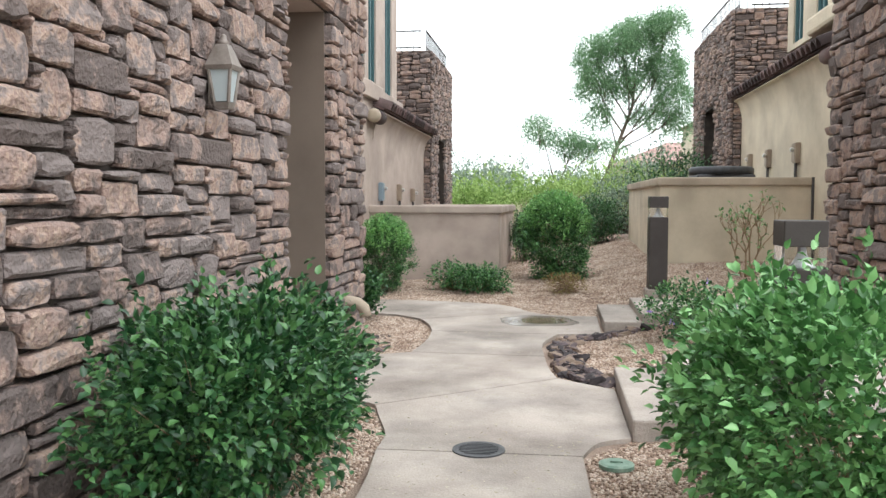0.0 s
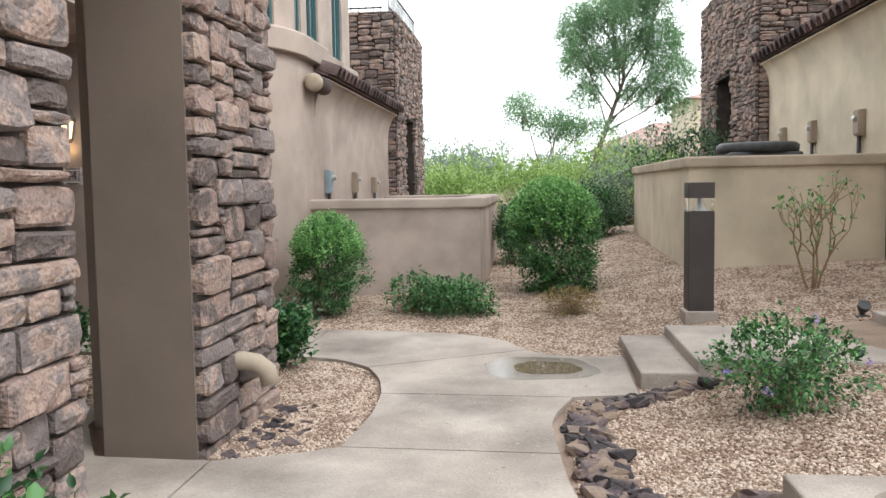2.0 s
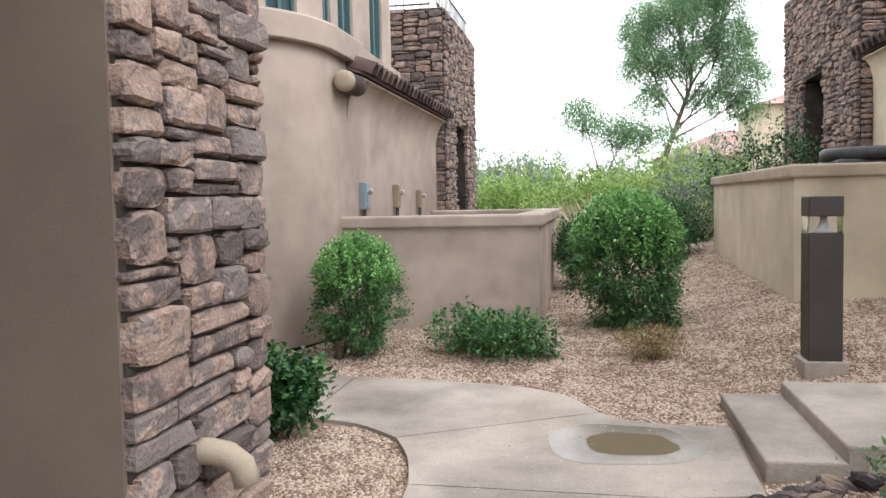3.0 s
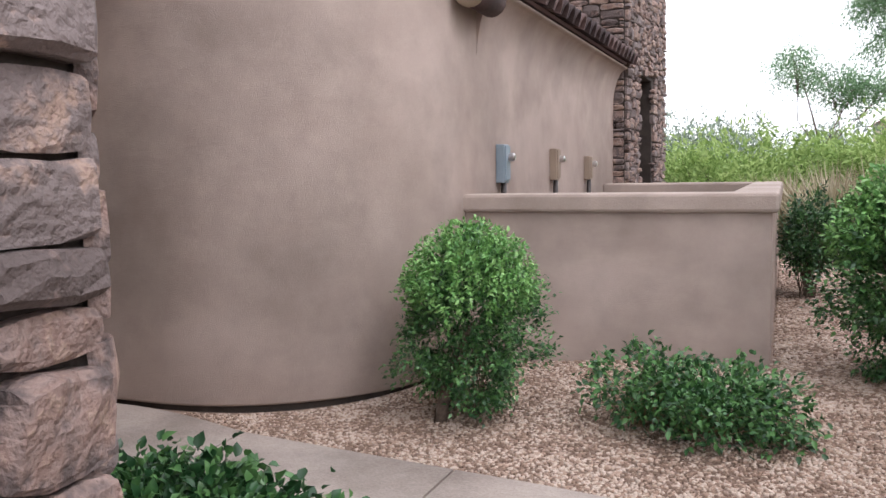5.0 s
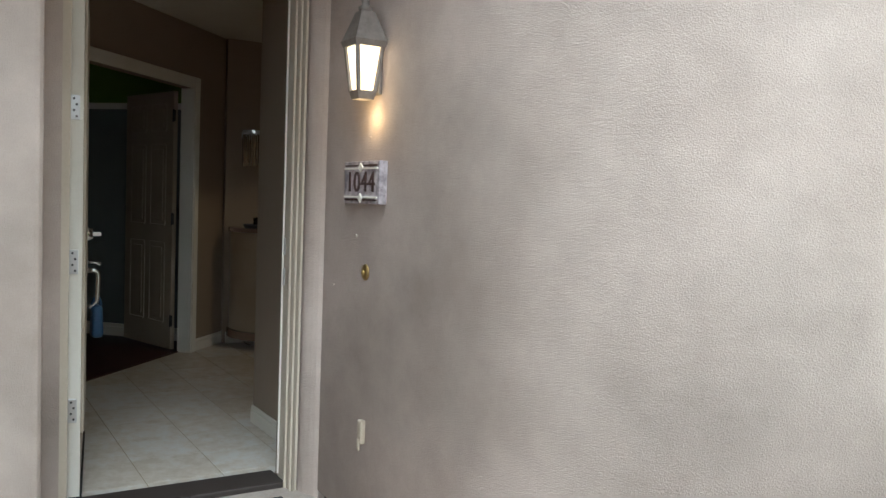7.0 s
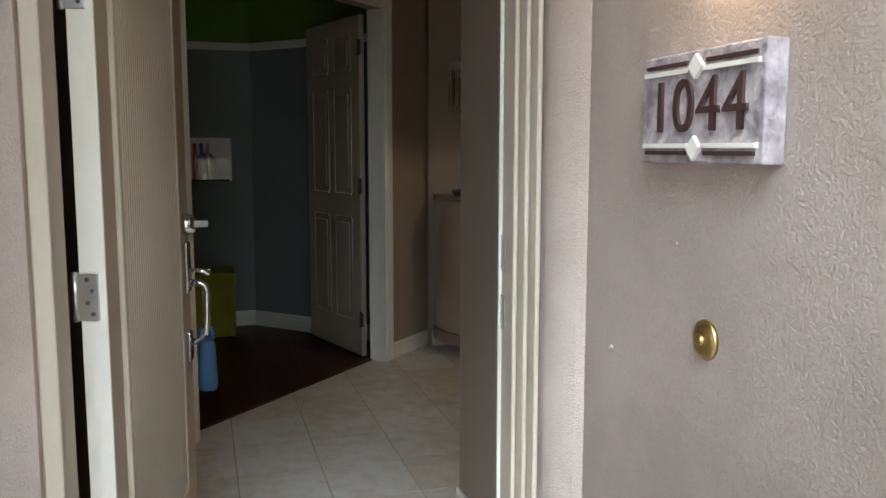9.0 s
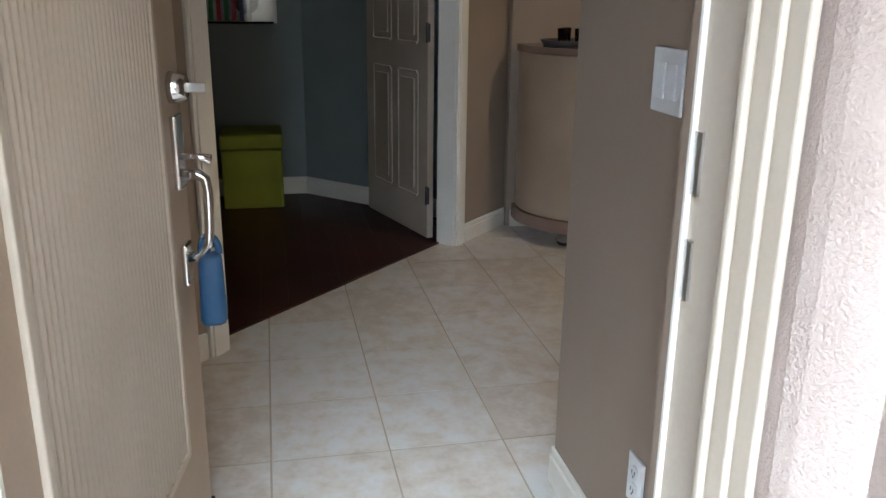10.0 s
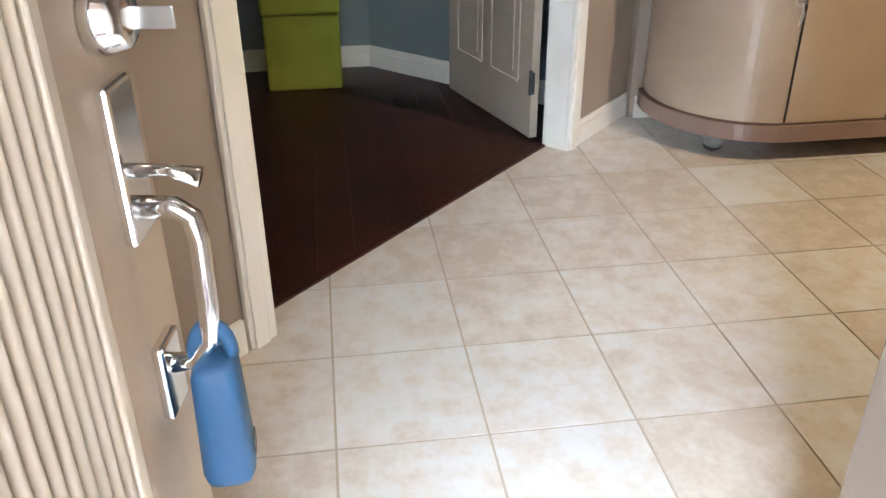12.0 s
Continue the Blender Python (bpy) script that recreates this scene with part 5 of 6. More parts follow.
bolt = part("deadbolt", lathe(bmesh.new(), [(0.034, 0), (0.034, 0.012), (0.026, 0.034), (0.022, 0.036)], 24, pose(HX, 0, 1.072, 90, 0, 0)), M_CHROME, door, "chrome deadbolt cylinder", True)
part("key", add_box(bmesh.new(), HX - 0.002, HX + 0.002, -0.075, -0.034, 1.062, 1.082, 0.001), M_STEEL, bolt)
handle = box("handle_plate", HX - 0.032, HX + 0.032, -0.014, 0, 0.855, 1.015, M_CHROME, door, 0.005, "chrome handle escutcheon")
part("grip", tube(bmesh.new(), [(HX, -0.01, 0.885), (HX, -0.045, 0.885), (HX, -0.06, 0.875), (HX, -0.064, 0.85), (HX, -0.062, 0.77), (HX, -0.058, 0.725), (HX, -0.04, 0.70), (HX, -0.01, 0.695)], [0.013, 0.012, 0.0115, 0.011, 0.011, 0.011, 0.011, 0.012], 12), M_CHROME, handle, smooth=True)
part("thumb_latch", tube(bmesh.new(), [(HX, -0.01, 0.925), (HX, -0.045, 0.925), (HX, -0.075, 0.918)], [0.008, 0.006, 0.011], 10), M_CHROME, handle, smooth=True)
box("lower_plate", HX - 0.028, HX + 0.028, -0.014, 0, 0.635, 0.73, M_CHROME, door, 0.005, "chrome lower escutcheon")
LO = 0.058
lock = thing("key_lock_box", "blue rubber-covered key lock box hanging on the handle", "lock box", (-5.315 - 0.988 * HX + 0.155 * LO, 9.217 + 0.155 * HX + 0.988 * LO, 0.105), math.degrees(math.atan2(0.155, -0.988)) + 12)
bm = add_box(bmesh.new(), -0.037, 0.037, -0.03, 0.03, 0.548, 0.715, 0.017)
for v in bm.verts:
    if v.co.z > 0.69:
        v.co.x *= 0.86
        v.co.y *= 0.86
part("body", bm, M_BLUE, lock, smooth=True)
part("shackle", tube(bmesh.new(), [(0.004, 0.02 * math.cos(a), 0.712 + 0.042 * math.sin(a)) for a in np.linspace(0, math.pi, 11)], 0.0085, 8), M_BLUE, lock, smooth=True)
boxes("face_mark", [(-0.012, 0.012, -0.032, -0.0302, 0.58, 0.60)], M_IRON, lock)
# latch strike and weather strip on the jamb opposite
strike = thing("strike_plate", "steel strike plates on the door jamb", "strike plate", (-5.28, 10.08, 0.115))
for z in (0.93, 1.07):
    box("plate", -0.014, 0.014, -0.004, 0.0, z - 0.04, z + 0.04, M_STEEL, strike)
box("weather_strip", -0.012, -0.006, -0.008, 0, 0.0, 2.38, M_WHITE, strike)

# ---- hall ----
FZ = 0.10
CEIL = 2.75
P, Q = Vector((-7.31, 9.36, 0)), Vector((-8.46, 10.475, 0))
DU = (Q - P).normalized()
DA = math.atan2(DU.y, DU.x)
DIAG = Matrix.Translation(P) @ Matrix.Rotation(DA, 4, "Z")
DL = (Q - P).length
M_GREYWALL = material("slate_paint", [(0.17, 0.195, 0.195), (0.195, 0.22, 0.22)], 0.8, 2, 160, 0.06)
M_GREEN = material("leaf_green_paint", [(0.13, 0.24, 0.035), (0.16, 0.28, 0.045)], 0.8, 2, 160, 0.06)
M_WOOD = material("dark_cherry_floor", [(0.016, 0.0040, 0.0032), (0.027, 0.0062, 0.0048), (0.037, 0.0095, 0.007)], 0.42, 5, 60, 0.1, vary="object", spec=0.3, vamt=0.15)
M_CEIL = material("ceiling_paint", [(0.62, 0.58, 0.52), (0.66, 0.62, 0.56)], 0.85, 3, 150, 0.1)


def side(x, y):
    """Positive on the tiled side of the slanting doorway line."""
    return (x - P.x) * DU.y - (y - P.y) * DU.x + 0.10


def clip(poly, keep_positive=True):
    out, n, s = [], len(poly), 1 if keep_positive else -1
    for i in range(n):
        a, b = poly[i], poly[(i + 1) % n]
        da, db = s * side(*a), s * side(*b)
        if da >= 0:
            out.append(a)
        if da * db < 0:
            t = da / (da - db)
            out.append((a[0] + t * (b[0] - a[0]), a[1] + t * (b[1] - a[1])))
    return out


hall_floor = tagged(box("floor", -8.9, -5.33, 7.4, 13.0, -0.05, FZ - 0.0025, M_GROUT), "pale ceramic tile floor with tan grout", "floor", kind="structure")
wood_floor = thing("floor_wood", "dark cherry plank floor", "floor", kind="structure")
box("underlay", -10.0, -8.9, 5.9, 11.0, -0.05, FZ - 0.006, M_DARK, wood_floor)
k = 0
y = 6.0
while y < 11.0:
    poly = clip([(-9.95, y + 0.0003), (-7.2, y + 0.0003), (-7.2, y + 0.1197), (-9.95, y + 0.1197)], False)
    if len(poly) > 2:
        part("plank", prism(bmesh.new(), poly, FZ - 0.002, FZ + 0.004), M_WOOD, wood_floor)
    y += 0.12
sill = part("threshold_strip", add_box(bmesh.new(), 0.002, DL - 0.002, 0.085, 0.125, FZ - 0.004, FZ + 0.008, 0.003, DIAG), M_WOOD, wood_floor)

hall = thing("hall_walls", "beige painted hall walls", "wall", kind="structure")
boxes("wall", [(-6.25, -5.305, 10.28, 10.43, 0, CEIL), (-6.25, -6.13, 10.43, 13.0, 0, CEIL), (-5.325, -5.305, 10.08, 10.28, 0, CEIL), (-8.92, -8.80, 10.86, 13.0, 0, CEIL), (-8.92, -6.08, 13.0, 13.12, 0, CEIL),
               (-7.3, -5.36, 8.95, 9.07, 0, CEIL)], M_WALL_IN, hall)
bm = bmesh.new()
add_box(bm, DL + 0.09, DL + 0.62, 0.0, 0.09, 0, CEIL, 0, DIAG)
add_box(bm, -0.5, -0.09, 0.0, 0.09, 0, CEIL, 0, DIAG)
add_box(bm, -0.09, DL + 0.09, 0.0, 0.09, 2.25, CEIL, 0, DIAG)
part("wall", bm, M_WALL_IN, hall)
tagged(boxes("ceiling", [(-9.95, -5.3, 5.9, 13.1, CEIL, CEIL + 0.1)], M_CEIL), "plain painted ceiling", "ceiling", kind="structure")
room = thing("side_room_walls", "slate-grey room walls with green band above a white rail", "wall", kind="structure")


def room_wall(x0, y0, x1, y1):
    d = Vector((x1 - x0, y1 - y0, 0))
    m = Matrix.Translation((x0, y0, 0)) @ Matrix.Rotation(math.atan2(d.y, d.x), 4, "Z")
    L = d.length
    part("wall", add_box(bmesh.new(), 0, L, 0, 0.12, 0, 2.13, 0, m), M_GREYWALL, room)
    part("wall", add_box(bmesh.new(), 0, L, 0, 0.12, 2.13, CEIL, 0, m), M_GREEN, room)
    part("rail", add_box(bmesh.new(), 0, L, -0.018, 0.0, 2.125, 2.18, 0.005, m), M_WHITE, room)
    bm = bmesh.new()
    add_box(bm, 0, L, -0.016, 0.0, FZ, FZ + 0.085, 0.003, m)
    add_box(bm, 0, L, -0.011, 0.0, FZ + 0.085, FZ + 0.115, 0.004, m)
    part("baseboard", bm, M_WHITE, room)


room_wall(-9.80, 6.0, -9.80, 9.78)
room_wall(-9.80, 9.78, -9.05, 10.50)
room_wall(-9.05, 10.50, -8.85, 10.95)
room_wall(-7.2, 6.0, -9.80, 6.0)
room_wall(-7.2, 9.0, -7.2, 6.0)

base = thing("baseboard", "white moulded hall baseboards", "baseboard", kind="structure")


def skirting(x0, y0, x1, y1):
    d = Vector((x1 - x0, y1 - y0, 0))
    m = Matrix.Translation((x0, y0, 0)) @ Matrix.Rotation(math.atan2(d.y, d.x), 4, "Z")
    bm = bmesh.new()
    add_box(bm, 0, d.length, -0.016, 0, FZ, FZ + 0.075, 0.003, m)
    add_box(bm, 0, d.length, -0.010, 0, FZ + 0.075, FZ + 0.10, 0.004, m)
    part("board", bm, M_WHITE, base)


skirting(-6.25, 10.28, -5.33, 10.28)
skirting(-6.25, 13.0, -6.25, 10.27)
skirting(-8.80, 10.88, -8.80, 13.0)
e = P + DU * (DL + 0.62)
a = P + DU * (DL + 0.10)
m = DIAG
bm = bmesh.new()
add_box(bm, DL + 0.10, DL + 0.56, -0.016, 0, FZ, FZ + 0.075, 0.003, m)
add_box(bm, DL + 0.10, DL + 0.56, -0.010, 0, FZ + 0.075, FZ + 0.10, 0.004, m)
add_box(bm, -0.45, -0.10, -0.016, 0, FZ, FZ + 0.10, 0.003, m)
part("board", bm, M_WHITE, base)

casing = tagged(thing("door_frame", "white moulded casing round the slanting doorway", "door frame"), kind="structure")
bm = bmesh.new()
for s0, s1 in ((-0.09, 0.0), (DL, DL + 0.09)):
    add_box(bm, s0, s1, -0.018, 0.0, FZ, 2.34, 0.003, m)
    add_box(bm, s0 + 0.012, s1 - 0.03, -0.026, -0.018, FZ, 2.34, 0.004, m)
    add_box(bm, s0, s1, 0.09, 0.104, FZ, 2.34, 0.003, m)
add_box(bm, -0.09, DL + 0.09, -0.02, 0.0, 2.25, 2.34, 0.003, m)
add_box(bm, -0.012, 0.0, 0.0, 0.09, FZ, 2.25, 0.0, m)
add_box(bm, DL, DL + 0.012, 0.0, 0.09, FZ, 2.25, 0.0, m)
part("casing", bm, M_WHITE, casing)

# six-panel inner door, standing open into the side room
inner = thing("inner_door", "beige six-panel inner door standing open", "door", (-8.605, 10.392, FZ + 0.012), math.degrees(math.atan2(-0.25, -0.80)))
IW, IH = 0.76, 2.12
M_INNER = material("warm_beige_door_paint", [(0.42, 0.34, 0.26), (0.47, 0.385, 0.30)], 0.5, 3, 110, 0.05)
box("leaf", 0.0, IW, 0, 0.035, 0, IH, M_INNER, inner, 0.002)
for zz0, zz1 in ((0.22, 0.87), (1.03, 1.68), (1.80, 2.01)):
    for xx0 in (0.11, 0.43):
        pn = box("panel", xx0, xx0 + 0.22, 0.0355, 0.037, zz0, zz1, M_INNER, inner)
        boxes("moulding", [(xx0 - 0.012, xx0, 0.034, 0.043, zz0, zz1), (xx0 + 0.22, xx0 + 0.232, 0.034, 0.043, zz0, zz1), (xx0, xx0 + 0.22, 0.034, 0.043, zz0 - 0.012, zz0), (xx0, xx0 + 0.22, 0.034, 0.043, zz1, zz1 + 0.012)], M_INNER, pn, 0.003)
        box("raised_field", xx0 + 0.03, xx0 + 0.19, 0.036, 0.045, zz0 + 0.03, zz1 - 0.03, M_INNER, pn, 0.004)
box("hinge_edge", -0.004, 0.0, 0.0, 0.035, 0, IH, M_INNER, inner)
for z in (0.24, 1.08, 1.92):
    hg = box("hinge", -0.035, 0.004, 0.036, 0.044, z - 0.045, z + 0.045, M_IRON, inner, 0.003, "dark bronze butt hinge")
    part("hinge_pin", tube(bmesh.new(), [(-0.016, 0.046, z - 0.05), (-0.016, 0.046, z + 0.05)], 0.008, 8), M_IRON, hg, smooth=True)

# ---- things in the side room and hall ----
M_LIME = material("lime_fabric", [(0.22, 0.24, 0.025), (0.28, 0.30, 0.035)], 0.85, 6, 240, 0.25)
ott = thing("storage_ottoman", "square lime-green fabric storage ottoman", "ottoman", (-9.60, 9.44, FZ + 0.003))
box("body", -0.18, 0.18, -0.18, 0.18, 0, 0.36, M_LIME, ott, 0.012)
box("lid", -0.187, 0.187, -0.187, 0.187, 0.365, 0.455, M_LIME, ott, 0.016)

board = thing("wall_pocket", "clear acrylic wall pocket with paper and coloured markers", "organizer", (-9.775, 9.42, 1.19))
box("paper", 0, 0.008, -0.2, 0.21, 0, 0.31, M_PLASTIC, board)
box("tray", 0.008, 0.06, -0.21, 0.19, 0.0, 0.012, M_LENS, board)
box("front", 0.055, 0.06, -0.21, 0.19, 0.0, 0.16, M_LENS, board)
for i, c in enumerate(((0.05, 0.3, 0.06), (0.5, 0.03, 0.03), (0.06, 0.3, 0.1), (0.55, 0.06, 0.12), (0.08, 0.08, 0.3), (0.4, 0.3, 0.3))):
    mm = plain("marker_ink", c, 0.5)
    part("marker", tube(bmesh.new(), [(0.03, -0.18 + 0.045 * i, 0.015), (0.03, -0.18 + 0.045 * i, 0.27)], 0.013, 8), mm, board)
part("dark_print", lathe(bmesh.new(), [(0.075, 0), (0.075, 0.002)], 24, Matrix.Translation((0.008, 0.03, 0.13)) @ Matrix.Rotation(math.pi / 2, 4, "Y")), M_UMBER, board, "dark round printed picture")

M_PEARL = material("pearl_lacquer", [(0.36, 0.27, 0.19), (0.42, 0.325, 0.235)], 0.32, 3, 120, 0.03, coat=0.4)
M_TAUPE_GLOSS = material("taupe_gloss", [(0.20, 0.13, 0.10), (0.24, 0.16, 0.125)], 0.22, 3, 90, 0.02, coat=0.5)
M_CRYSTAL = plain("crystal", (0.95, 0.97, 0.98), 0.02, trans=1.0)
buffet = thing("buffet_cabinet", "bow-ended pearl lacquer buffet on clear ball feet", "cabinet", (0, 0, FZ))


def bow_plan(g=0.0, n=26):
    """Plan of the bow-ended cabinet grown by g; back to the wall."""
    x0, x1, y0, y1, r = -8.78, -8.22, 10.88, 12.55, 0.42
    pts = [(x0, y0 + 0.12 - g)]
    cx_, cy_ = x1 - r, y0 + r
    pts += [(cx_ + (r + g) * math.sin(t), cy_ - (r + g) * math.cos(t)) for t in np.linspace(-0.25, math.pi / 2, n)]
    cy2 = y1 - r
    pts += [(cx_ + (r + g) * math.cos(t), cy2 + (r + g) * math.sin(t)) for t in np.linspace(0, math.pi / 2 + 0.25, n)]
    pts += [(x0, y1 - 0.12 + g)]
    return pts


part("carcass", prism(bmesh.new(), bow_plan(), 0.155, 0.99), M_PEARL, buffet)
part("plinth", prism(bmesh.new(), bow_plan(0.02), 0.085, 0.15), M_TAUPE_GLOSS, buffet, "glossy taupe plinth")
part("top", prism(bmesh.new(), bow_plan(0.02), 0.995, 1.03), M_TAUPE_GLOSS, buffet, "glossy taupe top")
for y in (11.065, 11.26, 11.68, 12.05):
    box("door_gap", -8.222 if y > 11.2 else -8.33, -8.2165 if y > 11.2 else -8.315, y - 0.003, y + 0.003, 0.16, 0.985, M_DARK, buffet)
for y in (11.235, 11.60, 11.98, 12.12):
    pull = part("pull", lathe(bmesh.new(), [(0.022, 0), (0.026, 0.005), (0.022, 0.010)], 16, Matrix.Translation((-8.218, y, 0.62)) @ Matrix.Rotation(math.pi / 2, 4, "Y"), False), M_STEEL, buffet, "scrolled metal pull")
    part("drop", tube(bmesh.new(), [(-8.205, y, 0.61), (-8.20, y + 0.008, 0.57), (-8.205, y, 0.53)], 0.005, 6), M_STEEL, pull)
for x, y in ((-8.37, 11.06), (-8.32, 12.2), (-8.66, 11.05), (-8.66, 12.3)):
    part("foot", lathe(bmesh.new(), [(0.012, 0.0), (0.035, 0.015), (0.042, 0.04), (0.035, 0.065), (0.02, 0.085)], 18, Matrix.Translation((x, y, 0))), M_CRYSTAL, buffet, "clear ball foot", True)
tray = thing("serving_tray", "dark oval tray with small glasses on the buffet", "tray", (-8.5, 11.1, FZ + 1.03))
part("dish", lathe(bmesh.new(), [(0.0005, 0), (0.15, 0), (0.17, 0.03), (0.165, 0.032), (0.145, 0.008), (0.0005, 0.008)], 28, pose(0, 0, 0), False), M_IRON, tray, smooth=True)
for x, y in ((0.05, -0.08), (0.08, 0.0), (0.02, 0.06), (-0.05, -0.02), (0.06, 0.09)):
    part("glass", lathe(bmesh.new(), [(0.02, 0.008), (0.024, 0.09), (0.021, 0.09), (0.018, 0.014)], 14, pose(x, y, 0), True), M_CRYSTAL, tray, smooth=True)
lamp = thing("crystal_sconce", "metal wall sconce hung with long crystal prisms", "lamp", (-8.6, 11.04, FZ + 1.03))
part("wall_arm", tube(bmesh.new(), [(-0.2, 0, 0.80), (-0.1, 0, 0.77), (-0.09, 0, 0.81)], 0.010, 8), M_STEEL, lamp, smooth=True)
part("wall_rose", lathe(bmesh.new(), [(0.05, 0.0), (0.05, 0.012), (0.02, 0.022)], 20, pose(-0.2, 0, 0.80, 0, 90, 0)), M_STEEL, lamp, smooth=True)
part("ring", lathe(bmesh.new(), [(0.085, 0.80), (0.095, 0.80), (0.095, 0.83), (0.085, 0.83)], 24, None, False), M_STEEL, lamp)
for i in range(16):
    a = 2 * math.pi * i / 16
    part("prism", lathe(bmesh.new(), [(0.004, 0.80), (0.011, 0.78), (0.011, 0.56), (0.003, 0.52)], 6, pose(0.09 * math.cos(a), 0.09 * math.sin(a), 0)), M_CRYSTAL, lamp)


def plate(x, z, w, h, label, rockers):
    ob = thing("wall_plate", label, "switch", (x, 10.28, z))
    box("cover", -w / 2, w / 2, -0.006, 0, -h / 2, h / 2, M_PLASTIC, ob, 0.002)
    if not rockers:
        for dz in (-0.02, 0.02):
            part("socket", lathe(bmesh.new(), [(0.017, 0.0), (0.0165, 0.004), (0.015, 0.005)], 18, pose(0, -0.005, dz, 90, 0, 0)), M_PLASTIC, ob)
            boxes("slot", [(-0.007, -0.005, -0.0108, -0.0098, dz - 0.003, dz + 0.006), (0.005, 0.007, -0.0108, -0.0098, dz - 0.003, dz + 0.006), (-0.002, 0.002, -0.0108, -0.0098, dz - 0.010, dz - 0.006)], M_DARK, ob)
    for r in rockers:
        box("rocker", r - 0.016, r + 0.016, -0.010, -0.005, -0.033, 0.033, M_PLASTIC, ob, 0.002)
    return ob


plate(-5.77, 1.235, 0.12, 0.118, "white double rocker switch plate", (-0.023, 0.023))
plate(-5.755, 0.405, 0.07, 0.112, "white plastic wall outlet plate with two sockets", ())
can = thing("ceiling_light", "recessed warm ceiling downlight in the hall", "lamp", (-7.0, 11.9, CEIL))
part("trim_ring", lathe(bmesh.new(), [(0.07, -0.012), (0.10, -0.012), (0.10, 0.0), (0.07, 0.0)], 24, None, False), M_WHITE, can)
part("lens", lathe(bmesh.new(), [(0.0005, -0.004), (0.07, -0.004), (0.07, 0.0)], 24, None, False), M_LITPANE, can)
hl = new("hall_lamp", bpy.data.lights.new("hall_lamp", "SPOT"))
hl.data.energy, hl.data.color, hl.data.spot_size, hl.data.shadow_soft_size = 10, (1.0, 0.72, 0.42), radians(120), 0.08
hl.matrix_basis = pose(-7.0, 11.9, CEIL - 0.03)

# ---- water and damp on the concrete ----
M_WATER = plain("puddle_water", (0.17, 0.13, 0.09), 0.04)
M_WET = material("damp_concrete", [(0.22, 0.18, 0.155), (0.31, 0.265, 0.23), (0.40, 0.35, 0.305)], 0.2, 1.3, 130, 0.05, stain=0.5)


def pool(name, label, cx, cy, rx, ry, zf, mat, seed, cat):
    v, n = [], 56
    for i in range(n):
        a = 2 * math.pi * i / n
        k = 1 + 0.22 * noise.noise((math.cos(a) * 1.3 + seed, math.sin(a) * 1.3, 0)) + 0.06 * noise.noise((math.cos(a) * 5 + seed, math.sin(a) * 5, 3))
        x, y = cx + rx * k * math.cos(a), cy + ry * k * math.sin(a)
        v.append((x, y, zf(x, y)))
    v.append((cx, cy, zf(cx, cy)))
    ob = pydata(name, v, [(i, (i + 1) % n, n) for i in range(n)], mat)
    return tagged(ob, label, cat, kind="structure")


pool("damp_patch", "damp darker ring on the concrete", -0.15, 8.42, 0.42, 0.34, lambda x, y: path_z(x, y) + 0.0015, M_WET, 3, "damp patch")
pool("puddle", "shallow brown rain puddle on the path", -0.10, 8.42, 0.25, 0.19, lambda x, y: path_z(x, y) + 0.003, M_WATER, 3, "puddle")
pool("damp_patch", "damp dark patch on the step landing", 1.25, 5.35, 0.34, 0.5, lambda x, y: 0.204, M_WET, 9, "damp patch")


# ---- loose gravel, the nearest beds only ----
def gravel_bed(name, n, x0, x1, y0, y1, seed, inside, size=(0.007, 0.017)):
    rng = np.random.default_rng(seed)
    xy = np.stack([rng.uniform(x0, x1, n), rng.uniform(y0, y1, n)], 1)
    keep = np.array([inside(x, y) for x, y in xy])
    xy = xy[keep]
    n = len(xy)
    z = np.array([ground_z(x, y) for x, y in xy])
    s = rng.uniform(*size, (n, 1, 1))
    base = np.array([(-1, -1, -1), (1, -1, -1), (1, 1, -1), (-1, 1, -1), (-0.7, -0.7, 1), (0.7, -0.7, 1), (0.7, 0.7, 1), (-0.7, 0.7, 1)], float)
    v = base[None] * (1 + rng.uniform(-0.4, 0.4, (n, 8, 3))) * np.array([1.0, 0.8, 0.55]) * s
    a = rng.uniform(0, 2 * np.pi, n)
    c, q = np.cos(a)[:, None], np.sin(a)[:, None]
    x = v[:, :, 0] * c - v[:, :, 1] * q
    y = v[:, :, 0] * q + v[:, :, 1] * c
    v = np.stack([x + xy[:, :1], y + xy[:, 1:], v[:, :, 2] + z[:, None] + 0.003], 2).reshape(-1, 3)
    quads = np.array([(0, 3, 2, 1), (4, 5, 6, 7), (0, 1, 5, 4), (1, 2, 6, 5), (2, 3, 7, 6), (3, 0, 4, 7)])
    f = (np.arange(n)[:, None, None] * 8 + quads[None]).reshape(-1, 4)
    me = bpy.data.meshes.new(name)
    me.vertices.add(len(v))
    me.vertices.foreach_set("co", v.astype(np.float32).ravel())
    me.loops.add(len(f) * 4)
    me.loops.foreach_set("vertex_index", f.astype(np.int32).ravel())
    me.polygons.add(len(f))
    me.polygons.foreach_set("loop_start", np.arange(0, len(f) * 4, 4, dtype=np.int32))
    me.update(calc_edges=True)
    me.materials.append(M_PEBBLE)
    return tagged(new(name, me), "loose tan and pinkish gravel", "gravel", kind="stuff")


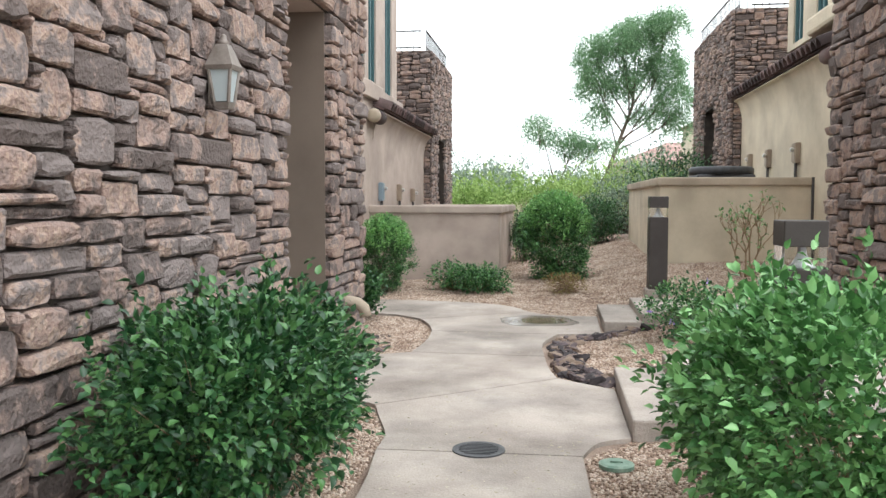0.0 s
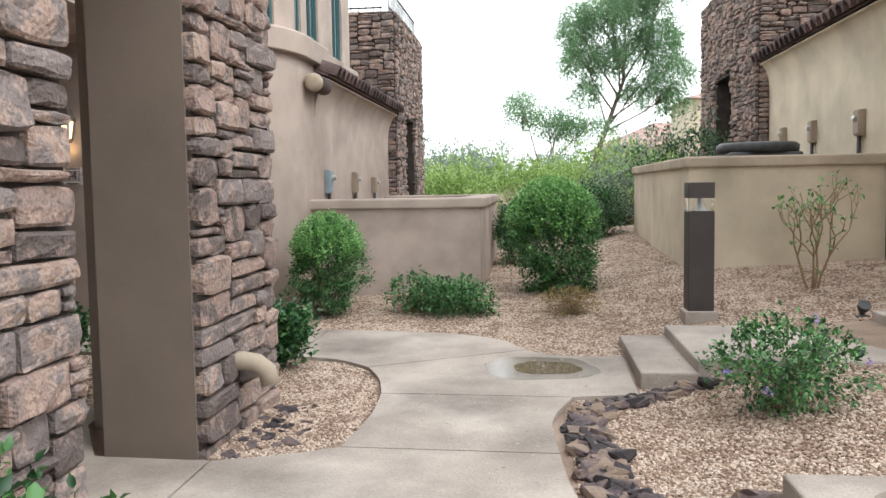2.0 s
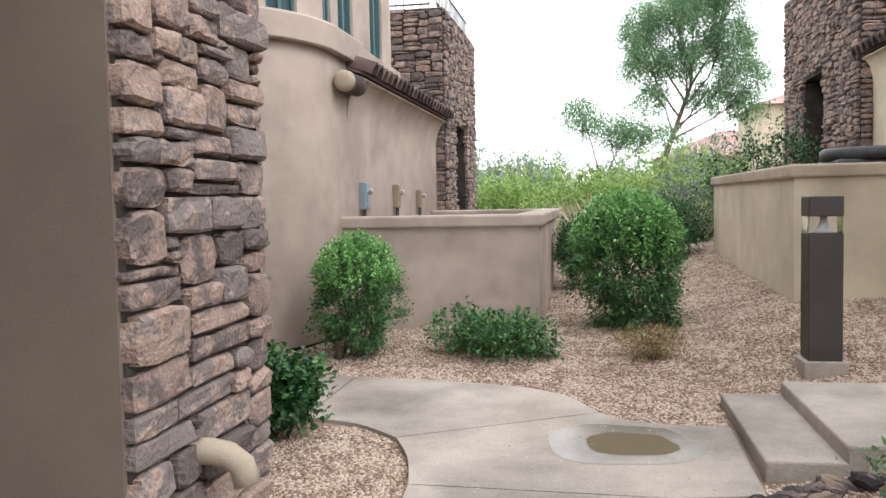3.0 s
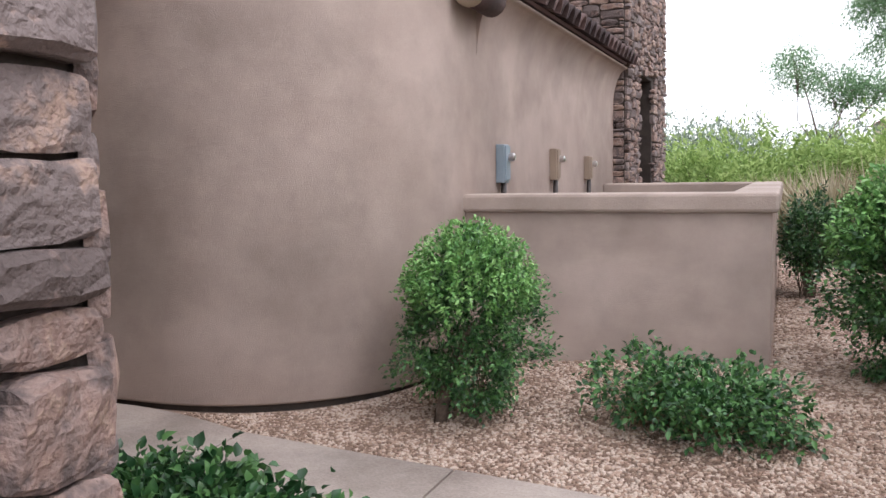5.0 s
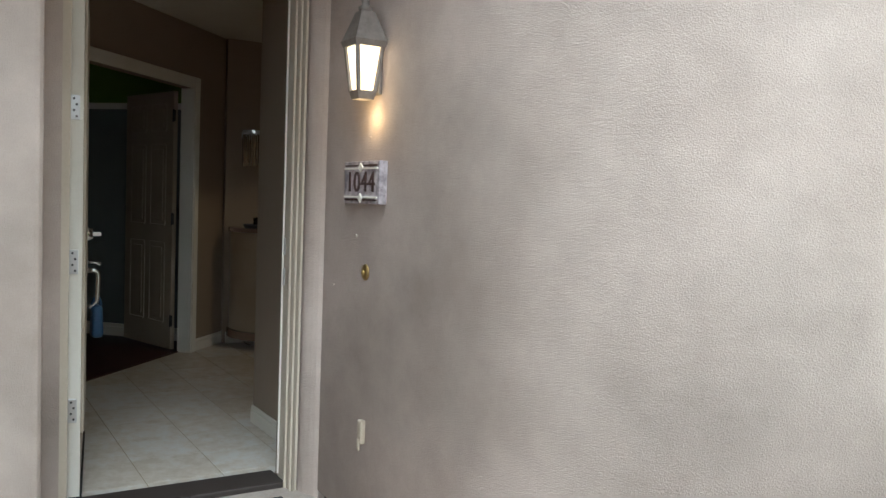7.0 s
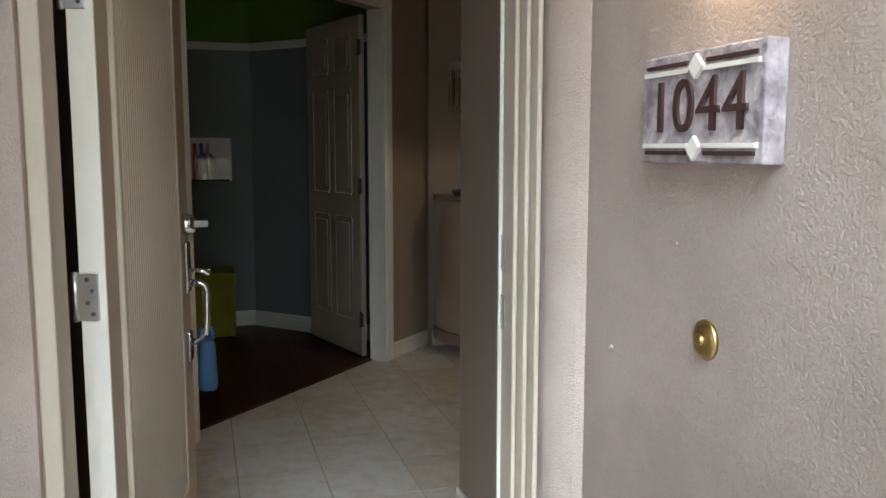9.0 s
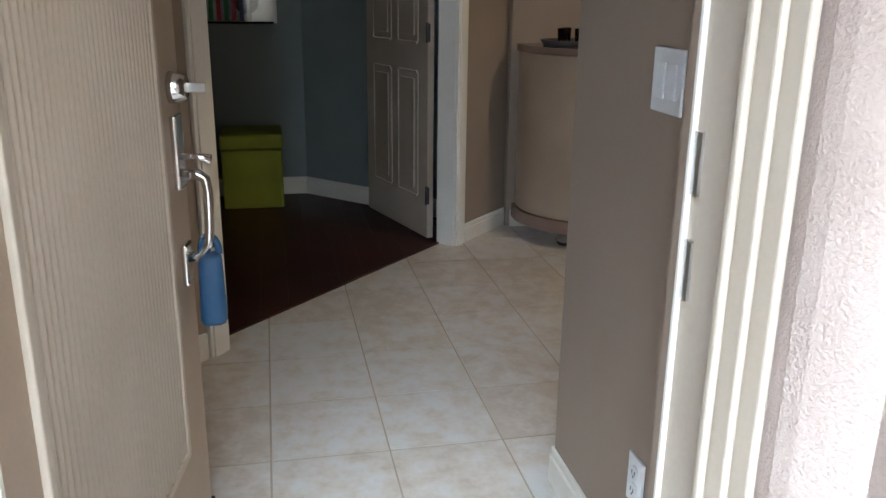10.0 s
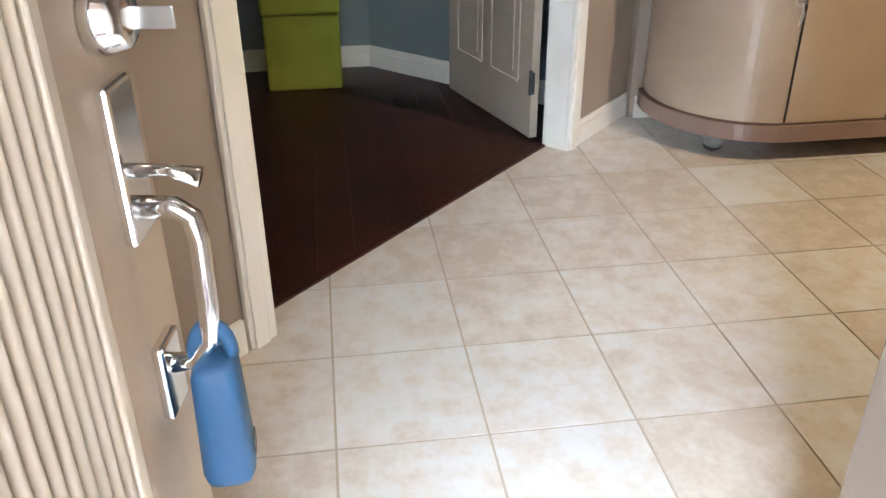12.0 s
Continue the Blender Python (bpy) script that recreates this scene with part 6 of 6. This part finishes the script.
def right_edge(y):
    pts = [(-3, 0.2), (3.57, 0.19), (4.14, 0.17), (4.5, 0.43), (5.62, 0.43), (5.9, 0.06), (6.25, -0.02), (6.66, -0.05), (7.2, -0.09), (7.68, 0.06), (7.75, 0.46), (8.8, 0.46), (8.85, -0.05), (9.02, -0.24), (9.42, -0.44), (9.64, -0.76), (9.8, -1.6), (9.95, -3.1)]
    for (a, b), (c, d) in zip(pts, pts[1:]):
        if a <= y <= c:
            return b + (d - b) * (y - a) / (c - a)
    return -9


def far_edge(x):
    pts = [(-9, 10.1), (-3.6, 10.08), (-3.15, 9.96), (-2.0, 9.83), (-1.46, 9.78), (-0.78, 9.65), (-0.45, 9.43), (-0.25, 9.03), (-0.12, 8.89), (0.13, 8.81), (0.46, 8.81), (0.47, 9.33), (9, 9.33)]
    for (a, b), (c, d) in zip(pts, pts[1:]):
        if a <= x <= c:
            return b + (d - b) * (x - a) / (c - a)
    return 99


gravel_bed("gravel", 90000, 0.0, 2.6, 2.2, 7.95, 1, lambda x, y: x > right_edge(y) and not (x > 0.42 and 4.49 < y < 5.97), (0.005, 0.0105))
gravel_bed("gravel", 130000, -3.7, 3.4, 8.8, 11.8, 2, lambda x, y: y > far_edge(x) and (x + 3.93) ** 2 + (y - 11.45) ** 2 > 1.3 ** 2, (0.0055, 0.012))
gravel_bed("gravel", 75000, -1.1, 1.5, 11.3, 18.5, 4, lambda x, y: -0.74 < x < 1.4, (0.008, 0.015))
gravel_bed("gravel", 26000, -2.6, -1.1, 6.55, 8.75, 5, lambda x, y: x > -1.8 - (y > 7.7) * 2 and (y < 8.66 + 0.1 * (x + 1.6)) and x < -1.14 - max(0, y - 8.0) * 0.4 - max(0, 6.9 - y) * 0.9, (0.005, 0.0105))
gravel_bed("gravel", 26000, -1.8, -0.82, 2.2, 5.4, 6, lambda x, y: x < -0.9 - max(0, y - 4.5) * 0.45, (0.005, 0.0105))
gravel_bed("gravel", 8000, -4.55, -2.6, 7.5, 8.8, 7, lambda x, y: True, (0.008, 0.016))

# ---- hall floor tiles ----
PXT, PYT = 0.3465, 0.3425
xs = [-6.135 - PXT * k for k in range(-3, 9)]
ys = [9.515 + PYT * k for k in range(-2, 9)]
for i in range(len(xs) - 1):
    for j in range(len(ys) - 1):
        a, b = xs[i + 1] + 0.003, min(xs[i] - 0.003, -5.345)
        c, d = ys[j] + 0.003, ys[j + 1] - 0.003
        if b - a < 0.03:
            continue
        poly = clip([(a, c), (b, c), (b, d), (a, d)])
        if len(poly) > 2:
            part("tile", prism(bmesh.new(), poly, FZ - 0.002, FZ), M_FLOORTILE, hall_floor)


# ---- fallen leaf bits on the concrete ----
def litter(n, seed):
    rng = np.random.default_rng(seed)
    x = rng.uniform(-1.0, 0.35, n)
    y = rng.uniform(2.6, 9.4, n)
    keep = np.array([(-1.05 < a < right_edge(b) - 0.04) and a > -0.85 - 0.1 * (b > 5) for a, b in zip(x, y)])
    c = np.stack([x, y, np.array([path_z(a, b) + 0.002 for a, b in zip(x, y)])], 1)[keep]
    d = rng.normal(0, 1, c.shape)
    d[:, 2] = 0
    v, f = leaves(c, d, 0.022, rng, 0.16, 0.0, 0.05)
    v[:, 2] = np.maximum(v[:, 2], np.array([path_z(p[0], p[1]) for p in v]) + 0.001)
    ob = foliage("leaf_litter", v, f, M_STRAW, None)
    tagged(ob, "scattered dry leaf bits on the concrete", "litter", kind="stuff")


litter(1500, 77)
